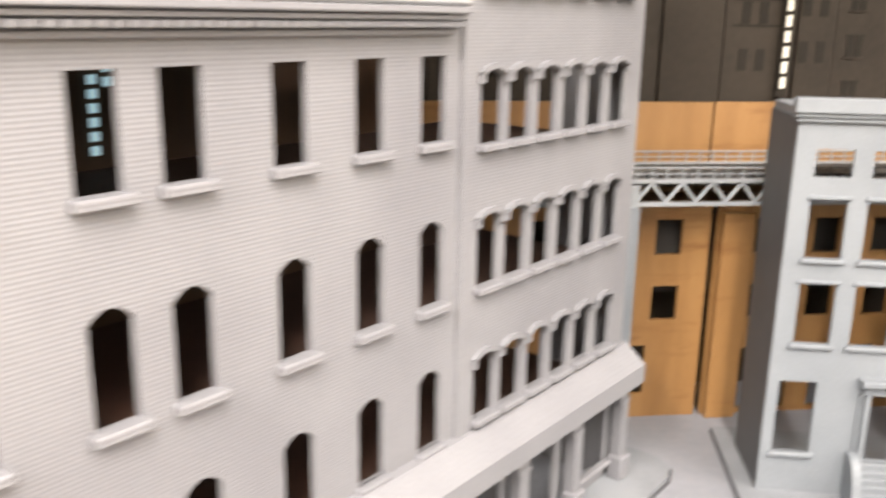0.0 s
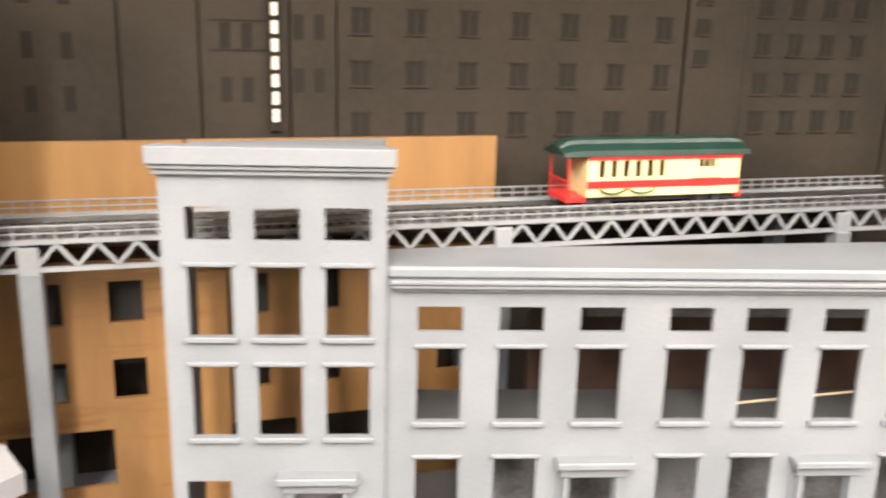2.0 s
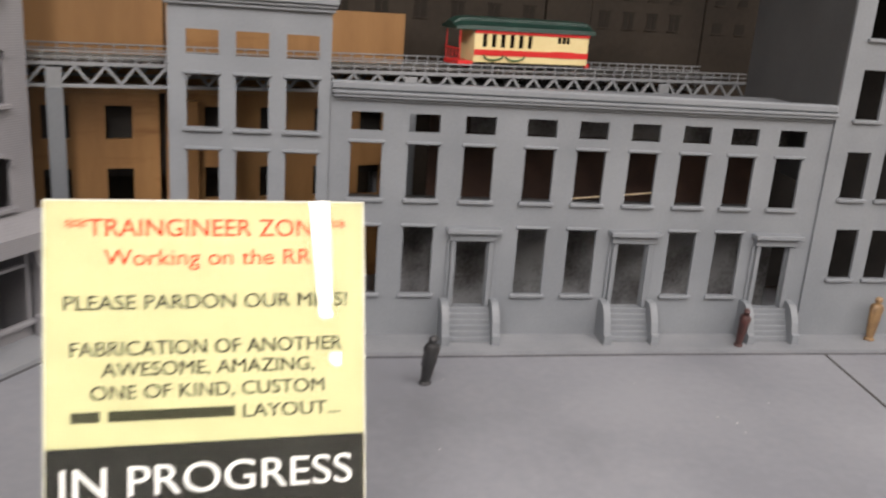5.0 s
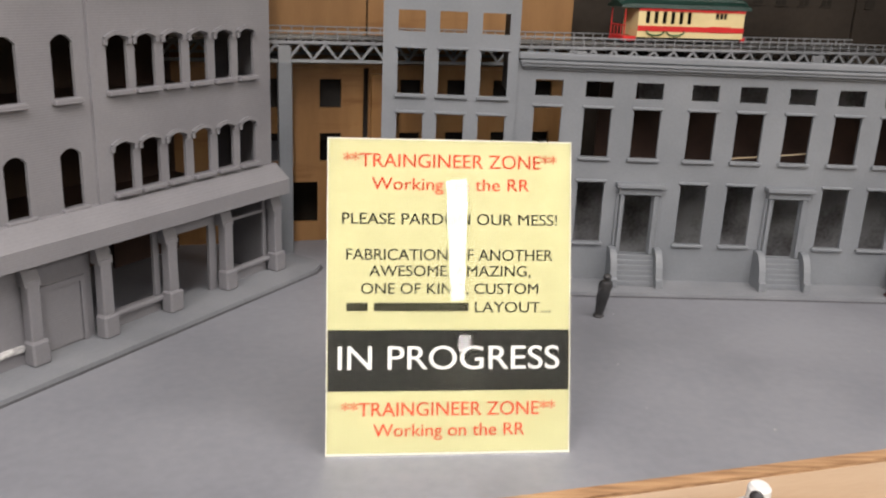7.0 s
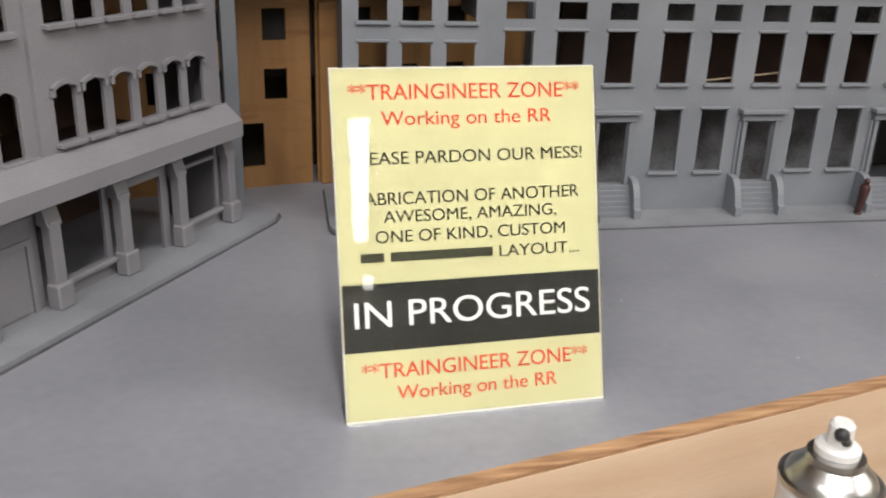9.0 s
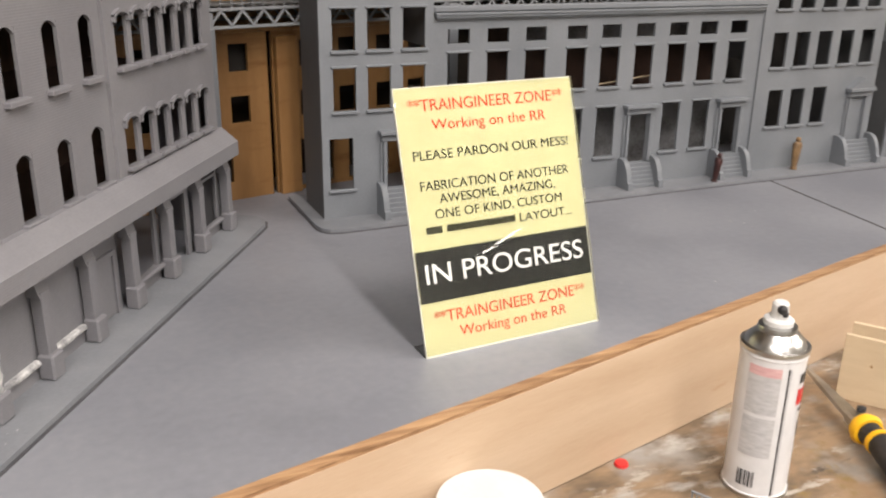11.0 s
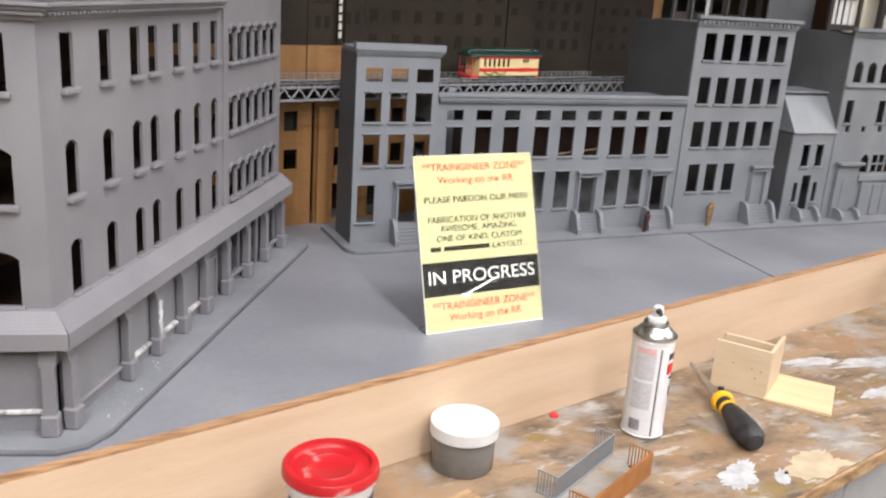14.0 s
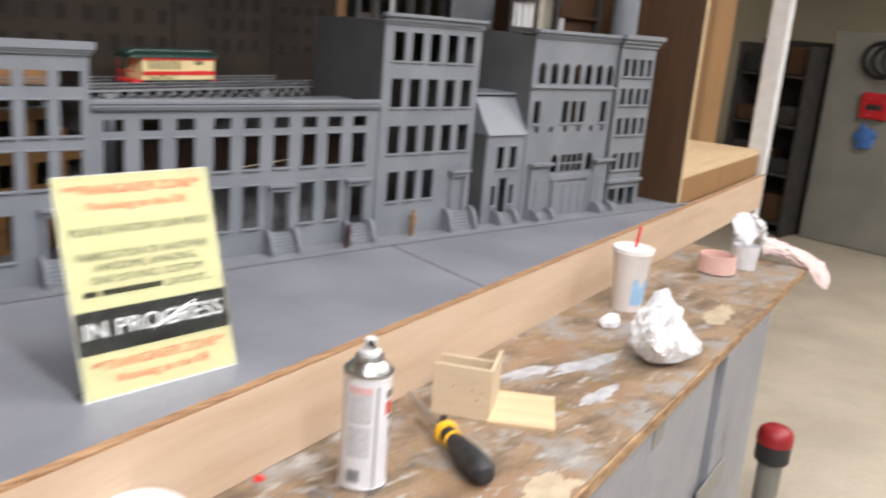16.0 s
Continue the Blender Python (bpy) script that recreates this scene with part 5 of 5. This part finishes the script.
            hi.append(q.verts.new(((r + 0.0002) * math.cos(a), (r + 0.0002) * math.sin(a), z + 0.003)))
        for i in range(6):
            q.faces.new((lo[i], lo[i + 1], hi[i + 1], hi[i]))
        part("print_bar", q, INKW, b)


red_tub()


def railing(name, p, q, ret, mat, label, h=0.034, boarded=False):
    """A printed fence of fine bars with two short returns."""
    p, q = Vector((*p, 0)), Vector((*q, 0))
    L = (q - p).length
    m = Matrix.Translation((p.x, p.y, B)) @ pose(0, 0, 0, 0, 0, math.degrees(math.atan2(q.y - p.y, q.x - p.x)))
    b = thing(name, m, label, "model railing", "printed railings on the bench")
    part("base_strip", boxes((0, L, 0, 0.004, 0, 0.002), (0, 0.004, 0.004, ret, 0, 0.002), (L - 0.004, L, 0.004, ret, 0, 0.002)), mat, b)
    part("top_rail", boxes((0, L, 0.001, 0.003, h - 0.0015, h), (0.001, 0.003, 0.003, ret, h - 0.0015, h), (L - 0.003, L - 0.001, 0.003, ret, h - 0.0015, h)), mat, b)
    if boarded:
        part("board", boxes((0.002, L - 0.002, -0.0005, 0.0008, 0.0, h - 0.0005)), mat, b)
    n = int(L / 0.0048)
    for i in range(n + 1):
        piece("baluster", (0.0013, 0.0013, h - 0.0035), mat, b, (0.001 + i * (L - 0.002) / n, 0.002, 0.002), 0)
    for x in (0.002, L - 0.002):
        for j in range(1, int(ret / 0.0048) + 1):
            piece("baluster", (0.0013, 0.0013, h - 0.0035), mat, b, (x, 0.002 + j * 0.0048, 0.002), 0)


railing("model_railing", (0.438, 0.228), (0.586, 0.309), 0.032, RAILG, "grey printed model railing of fine bars")
railing("model_railing", (0.452, 0.165), (0.606, 0.245), 0.034, RUST, "rust-brown printed model railing with a boarded side", 0.036, True)

# thin wooden box, plate, stick and sanding blocks
wb = thing("wooden_box", pose(0.899, 0.466, B, 0, 0, -56), "open box of thin pale wood sheets", "wooden box")
part("front_sheet", boxes((0, 0.096, 0, 0.006, 0, 0.087), bevel=0.0006), BALSA, wb)
for cx, cz in ((0.066, 0.050), (0.082, 0.048), (0.074, 0.034), (0.034, 0.052)):
    part("nail_hole", rod(bmesh.new(), (cx, -0.0008, cz), (cx, 0.0, cz), 0.0016, 8), PANELL, wb)
part("side_sheet", boxes((0.090, 0.096, 0.0065, 0.105, 0, 0.086), bevel=0.0006), BALSA, wb)
part("inner_sheet", boxes((0.0005, 0.0895, 0.060, 0.066, 0, 0.080), bevel=0.0006), BALSA, wb)
pl = thing("wood_offcut", pose(0.947, 0.386, B, 0, 0, -50), "flat yellowish offcut of thin plywood", "offcut")
part("sheet", boxes((0, 0.110, 0, 0.128, 0, 0.005), bevel=0.0006), PINE, pl)
rd = part("red_cap", lathe([(0, 0), (0.0075, 0), (0.008, 0.001), (0.007, 0.004), (0, 0.0045)], 16), REDP, smooth=True)
rd.matrix_world = pose(0.562, 0.441, B)
tagged(rd, "small flat red plastic bit lying on the bench", "plastic bit")
for x, y, rz, w, lab in ((0.250, 0.252, -28, 0.098, "long worn red sanding block"), (0.345, 0.208, -30, 0.065, "curled red sanding strip")):
    sb = thing("sanding_block", pose(x, y, B, 0, 0, rz), lab + " on the bench", "sanding block")
    part("block", boxes((0, w, -0.009, 0.009, 0, 0.014), bevel=0.003), SANDR, sb)
    part("abrasive_face", boxes((0.002, w - 0.002, -0.0075, 0.0075, 0.0142, 0.0150)), SANDR, sb)
sd = thing("wood_scrap", pose(0.318, 0.262, B, 0, 0, 20), "small tan wood scrap", "offcut")
part("scrap", boxes((-0.022, 0.022, -0.016, 0.016, 0, 0.006), bevel=0.001), BEDGE, sd)


def knife():
    # lies pointing away from the bench's edge
    p, q = Vector((0.805, 0.243)), Vector((0.888, 0.492))
    ang = math.degrees(math.atan2(q.y - p.y, q.x - p.x))
    b = thing("flush_cutter", pose(p.x - 0.008, p.y + 0.004, B + 0.0205, 0, -1.2, ang) @ Matrix.Diagonal((1.03, 1.24, 1.24, 1)), "scraper tool with black rubber handle and yellow collar", "hand tool")
    rot = Matrix(((0, 0, 1, 0), (0, 1, 0, 0), (-1, 0, 0, 0), (0, 0, 0, 1)))
    part("handle", lathe([(0, -0.006), (0.010, -0.004), (0.0155, 0.006), (0.0165, 0.030), (0.0150, 0.060), (0.0118, 0.088), (0.0112, 0.094), (0, 0.094)], 22), BLACK, b, "black rubber handle", smooth=True, m=rot)
    part("ring", lathe([(0.0, 0.0942), (0.0122, 0.0942), (0.0122, 0.100), (0, 0.1)], 22), YELLOWP, b, "yellow ring", m=rot)
    part("grip", lathe([(0.0, 0.1002), (0.0105, 0.1002), (0.0108, 0.116), (0, 0.116)], 22), BLACK, b, m=rot)
    part("collar", lathe([(0.0, 0.1162), (0.0135, 0.1162), (0.0155, 0.122), (0.0130, 0.130), (0, 0.130)], 22), YELLOWP, b, "yellow collar", smooth=True, m=rot)
    part("ferrule", boxes((0.1302, 0.152, -0.0085, 0.0085, -0.006, 0.006), bevel=0.002), STEEL, b)
    q2 = bmesh.new()
    prism(q2, [(0.1522, -0.007), (0.262, -0.0015), (0.264, 0.0), (0.262, 0.0015), (0.1522, 0.007)], -0.0025, 0.002)
    part("blade", q2, STEEL, b, "long steel blade")
    part("thumb_stud", lathe([(0, 0), (0.004, 0), (0.0045, 0.004), (0, 0.005)], 12), BLACK, b, m=pose(0.148, -0.006, 0.0062))


knife()


def cup():
    b = thing("drinks_cup", pose(1.672, 0.625, B), "white foam drinks cup with lid, blue print and red straw", "cup")
    part("body", lathe([(0, 0), (0.033, 0), (0.034, 0.002), (0.0445, 0.135), (0.047, 0.138), (0.046, 0.143), (0, 0.143)], 36), FOAM, b, smooth=True)
    part("lid", lathe([(0, 0.1432), (0.0475, 0.1432), (0.048, 0.148), (0.044, 0.150), (0.043, 0.147), (0, 0.147)], 36), FOAM, b, smooth=True)
    part("straw", rod(bmesh.new(), (0.008, 0, 0.1472), (0.018, 0.0, 0.195), 0.0036, 10), REDP, b, "red straw")
    q = bmesh.new()
    n = 12
    lo, hi = [], []
    for i in range(n + 1):
        a = radians(225 + 90 * i / n)
        zt = 0.072 + 0.012 * math.sin(i * 1.1)
        r0, r1 = 0.0344 + 0.0000789 * 20, 0.0344 + 0.0789 * zt
        lo.append(q.verts.new((r0 * math.cos(a), r0 * math.sin(a), 0.018)))
        hi.append(q.verts.new((r1 * math.cos(a), r1 * math.sin(a), zt)))
    for i in range(n):
        q.faces.new((lo[i], lo[i + 1], hi[i + 1], hi[i]))
    part("print", q, SKYB, b, "pale blue print", smooth=True)


cup()


def crumple(name, x, y, z, sx, sy, sz, mat, label, seed, cat="paper towel"):
    bm = bmesh.new()
    bmesh.ops.create_icosphere(bm, subdivisions=6, radius=1)
    off = Vector((seed * 3.1, seed * 1.7, seed))
    for v in bm.verts:
        a = v.co * 1.1 + off
        w = v.co + 0.35 * Vector((noise.noise(a), noise.noise(a + Vector((7, 0, 0))), noise.noise(a + Vector((0, 9, 0)))))
        fold = 1 - 2 * abs(noise.noise(w * 1.9 + off))
        crease = 1 - 2 * abs(noise.noise(w * 4.3 + off * 2))
        fine = 1 - 2 * abs(noise.noise(w * 9.5 + off))
        d = 0.80 + 0.26 * noise.noise(a) + 0.24 * fold + 0.13 * crease + 0.05 * fine
        c = v.co * d
        lift = 1 + 0.45 * c.y
        v.co = (c.x * sx * (1.15 - 0.25 * max(0, c.z)), c.y * sy, max(-sz * 0.72, c.z * sz * lift))
    ob = part(name, bm, mat)
    for f in ob.data.polygons:
        f.use_smooth = True
    ob.matrix_world = pose(x, y, z + sz * 0.72, 0, 0, seed * 37)
    return tagged(ob, label, cat)


def towel(name, x, y, h, r0, r1, tail, mat, label, seed):
    """A sheet of tissue bunched upright, its folds falling outwards to one side."""
    bm = bmesh.new()
    bmesh.ops.create_icosphere(bm, subdivisions=6, radius=1)
    off = Vector((seed * 2.3, seed * 1.1, seed))
    td = Vector((math.cos(radians(tail[0])), math.sin(radians(tail[0])), 0))
    for v in bm.verts:
        c = v.co.normalized()
        k = (c.z + 1) / 2
        flat = Vector((c.x, c.y, 0))
        q = Vector((c.x * 1.3, c.y * 1.3, c.z * 0.55)) + off
        w = q + 0.3 * Vector((noise.noise(q * 1.4), noise.noise(q * 1.4 + Vector((5, 0, 0))), 0))
        fold = 1 - 2.2 * abs(noise.noise(w * 2.1))
        crease = 1 - 2 * abs(noise.noise(w * 5.2 + off))
        fine = noise.noise(c * 16 + off)
        rad = r1 + (r0 - r1) * (1 - k) ** 1.3
        rad *= 0.92 + 0.30 * noise.noise(w * 2.0) + 0.16 * fold * (1.2 - 0.8 * k) + 0.13 * crease + 0.07 * fine
        out = max(0.0, flat.dot(td)) ** 2 * (1 - k) ** 1.6 * tail[1]
        z = h * k * (0.92 + 0.20 * noise.noise(w * 1.7) + 0.12 * crease) * (1 - 0.25 * max(0.0, flat.dot(td)))
        v.co = flat * rad + td * out + Vector((0, 0, max(0.0005, z)))
    ob = part(name, bm, mat, smooth=True)
    ob.matrix_world = pose(x, y, B)
    return tagged(ob, label, "paper towel")


def drape(name, pts, mat, label, seed, cat="rag"):
    """A twisted cloth lying along a line: points x, y, z with half width and half height."""
    bm = bmesh.new()
    rings = []
    n, m = 12, 36
    off = Vector((seed, seed * 2.7, 0))
    for i in range((len(pts) - 1) * n + 1):
        a, f = min(i // n, len(pts) - 2), i / n - min(i // n, len(pts) - 2)
        s = f * f * (3 - 2 * f)
        p = [u + (w - u) * (f if k < 3 else s) for k, (u, w) in enumerate(zip(pts[a], pts[a + 1]))]
        g = Vector((pts[a + 1][0] - pts[a][0], pts[a + 1][1] - pts[a][1], 0)).normalized()
        side = Vector((-g.y, g.x, 0))
        end = min(1.0, 0.35 + i / 5, 0.35 + ((len(pts) - 1) * n - i) / 5)
        ring = []
        for j in range(m):
            t = 2 * math.pi * j / m
            w = Vector((math.cos(t) * 1.6, math.sin(t) * 1.6, i * 0.10)) + off
            d = 0.85 + 0.45 * (1 - 2 * abs(noise.noise(w * 1.2))) + 0.20 * (1 - 2 * abs(noise.noise(w * 2.9)))
            ring.append(bm.verts.new(Vector(p[:3]) + side * (p[3] * math.cos(t) * d * end) + Vector((0, 0, p[4] * (math.sin(t) * d + 0.9) * end))))
        rings.append(ring)
    for r0, r1 in zip(rings, rings[1:]):
        for j in range(m):
            bm.faces.new((r0[j], r0[(j + 1) % m], r1[(j + 1) % m], r1[j]))
    bm.faces.new(rings[0][::-1])
    bm.faces.new(rings[-1])
    ob = part(name, bm, mat, smooth=True)
    return tagged(ob, label, cat)


towel("paper_towel", 1.432, 0.385, 0.138, 0.054, 0.044, (-35, 0.070), PAPERW, "crumpled white paper towel standing on the bench", 3)
crumple("tissue_scrap", 1.530, 0.568, B, 0.024, 0.016, 0.016, PAPERW, "small crumpled white tissue scrap", 5)
drape("rag", ((2.345, 0.680, B + 0.062, 0.020, 0.014), (2.365, 0.705, B + 0.100, 0.034, 0.022), (2.410, 0.712, B + 0.096, 0.036, 0.020), (2.445, 0.692, B + 0.050, 0.030, 0.022), (2.455, 0.677, B + 0.012, 0.022, 0.014)), PAPERW, "looped white cloth rag at the end of the bench", 4)
drape("rag", ((2.450, 0.742, B + 0.002, 0.028, 0.018), (2.520, 0.700, B + 0.018, 0.040, 0.018), (2.535, 0.622, B + 0.012, 0.036, 0.016), (2.530, 0.545, B - 0.008, 0.030, 0.013), (2.520, 0.505, B - 0.050, 0.020, 0.010)), PINKW, "pinkish cloth rag hanging over the bench end", 11)
pt = thing("plastic_tub", pose(2.195, 0.687, B), "low translucent pink plastic tub", "tub")
part("body", lathe([(0, 0), (0.046, 0), (0.054, 0.004), (0.050, 0.052), (0.046, 0.052), (0.048, 0.006), (0, 0.006)], 28), PINKT, pt, smooth=True)
pc = thing("mixing_cup", pose(2.318, 0.668, B), "small milky plastic mixing cup", "cup")
part("body", lathe([(0, 0), (0.032, 0), (0.038, 0.068), (0.037, 0.068), (0.031, 0.002), (0, 0.002)], 24), LABELW, pc, smooth=True)
SMEAR = surf("dried_grey_smear", (0.30, 0.30, 0.30), (0.42, 0.42, 0.42), 0.6, 40, 200, 0.3)
SPILL = surf("dried_cream_spill", (0.34, 0.275, 0.18), (0.42, 0.35, 0.24), 0.6, 30, 200, 0.3)
# paint and filler spots on the worktop
for i, (x, y, sx, sy, mat) in enumerate(((0.872, 0.192, 0.066, 0.027, SPILL), (0.735, 0.205, 0.052, 0.020, SMEAR), (0.790, 0.178, 0.022, 0.012, SMEAR), (1.84, 0.478, 0.085, 0.030, SPILL), (1.30, 0.455, 0.095, 0.018, SMEAR), (1.17, 0.49, 0.07, 0.016, SMEAR), (1.20, 0.35, 0.06, 0.015, SMEAR))):
    bm = bmesh.new()
    pts = []
    for k in range(70):
        a = 2 * math.pi * k / 70
        c = Vector((math.cos(a), math.sin(a), i * 3.3))
        r = 1 + 0.5 * noise.noise(c * 1.6) + 0.35 * noise.noise(c * 4.5) + 0.18 * noise.noise(c * 11)
        pts.append((sx * r * math.cos(a), sy * r * math.sin(a)))
    prism(bm, pts, 0, 0.0005)
    ob = part("paint_stain", bm, mat)
    ob.matrix_world = pose(x, y, B + 0.0001, 0, 0, 12 + 20 * math.sin(i))
    tagged(ob, "dried paint stain on the worktop", "paint stain", "paint stains on the worktop", "stuff")

# ---- the workshop beyond ----
lk = thing("metal_locker", pose(7.25, 2.62, FLOOR_Z, 0, 0, -90), "tall grey metal locker with red and blue things hung on it", "locker")
part("body", boxes((0, 1.42, 0, 0.55, 0, 1.70), bevel=0.01), LOCKER, lk)
part("door_seam", boxes((0.80, 0.81, -0.004, -0.001, 0.05, 1.66)), DARK, lk)
rt = part("red_tag", boxes((0.31, 0.53, -0.05, -0.001, 1.045, 1.25), bevel=0.012), RED, lk, "red box fixed to the locker")
part("tag_slot", boxes((0.36, 0.48, -0.056, -0.0505, 1.12, 1.16), bevel=0.002), BLACK, rt)
q = bmesh.new()
bmesh.ops.create_icosphere(q, subdivisions=4, radius=1)
for v in q.verts:
    d = 0.8 + 0.5 * noise.noise(v.co * 2.2 + Vector((3, 1, 4)))
    v.co = (0.39 + 0.09 * v.co.x * d, -0.03 + 0.028 * v.co.y, 0.90 + 0.10 * v.co.z * d)
part("blue_cloth", q, BLUEP, lk, "crumpled blue cloth", smooth=True)
for k, r in enumerate((0.15, 0.13, 0.11)):
    part("cable_coil", lathe([(r - 0.02, 0), (r, 0.01), (r, 0.03), (r - 0.02, 0.04), (r - 0.03, 0.02)], 24), BLACK, lk, "dark cable coil", m=pose(0.40 + 0.07 * k, -0.001 - 0.042 * k, 1.50, 90))
part("top_gear", lathe([(0, 1.7005), (0.22, 1.7005), (0.24, 1.73), (0.18, 1.80), (0.08, 1.84), (0, 1.85)], 18), BLACK, lk, m=pose(0.6, 0.25, 0))
sh = thing("dark_shelving", pose(7.0, 3.30, FLOOR_Z, 0, 0, -90), "dark loaded shelving in the shade", "shelving")
for x in (0.015, 0.615):
    piece("upright", (0.03, 0.4, 1.56), DARK, sh, (x, 0.2, 0), 0.004)
for i, z in enumerate((0.1, 0.5, 0.9, 1.3)):
    part("shelf", boxes((0.031, 0.599, 0, 0.4, z, z + 0.02)), DARK, sh)
    for k in range(3):
        part("box", boxes((0.04 + k * 0.19, 0.20 + k * 0.19, 0.04, 0.3, z + 0.0205, z + 0.19 + 0.06 * math.sin(i * 2 + k)), bevel=0.01), (BLACK, DARK, PANEL)[(i + k) % 3], sh)
part("back_sheet", boxes((0, 0.63, 0.4005, 0.41, 0, 1.60)), DARK, sh)
vac = thing("shop_vacuum", pose(2.665, 0.625, FLOOR_Z) @ Matrix.Diagonal((0.56, 0.56, 1, 1)), "red and black workshop vacuum on the floor", "vacuum")
part("drum", lathe([(0, 0.03), (0.060, 0.03), (0.068, 0.045), (0.072, 0.20), (0, 0.20)], 28), LOCKER, vac, "grey drum", smooth=True)
part("band", lathe([(0, 0.201), (0.097, 0.201), (0.100, 0.21), (0.100, 0.262), (0, 0.262)], 28), BLACK, vac)
part("head", lathe([(0, 0.263), (0.103, 0.263), (0.105, 0.285), (0.096, 0.305), (0.070, 0.318), (0, 0.320)], 28), REDK, vac, "red motor head", smooth=True)
for a in (20, 110, 200, 290):
    part("castor", rod(bmesh.new(), (0.08 * math.cos(radians(a)) - 0.008, 0.08 * math.sin(radians(a)), 0.0155), (0.08 * math.cos(radians(a)) + 0.008, 0.08 * math.sin(radians(a)), 0.0155), 0.0150, 12), BLACK, vac)

# dust specks on the grey base
rnd = random.Random(11)
q = bmesh.new()
for i in range(18):
    x = rnd.uniform(0.45, 1.6)
    y, s = rnd.uniform(front(x) + 0.03, 0.90), rnd.uniform(0.0004, 0.0011)
    box(q, x - s, x + s * 1.4, y - s, y + s, 0.0002, 0.0002 + s * 0.6)
tagged(part("dust_specks", q, SMEAR), "pale dust specks on the grey base", "dust", kind="stuff")
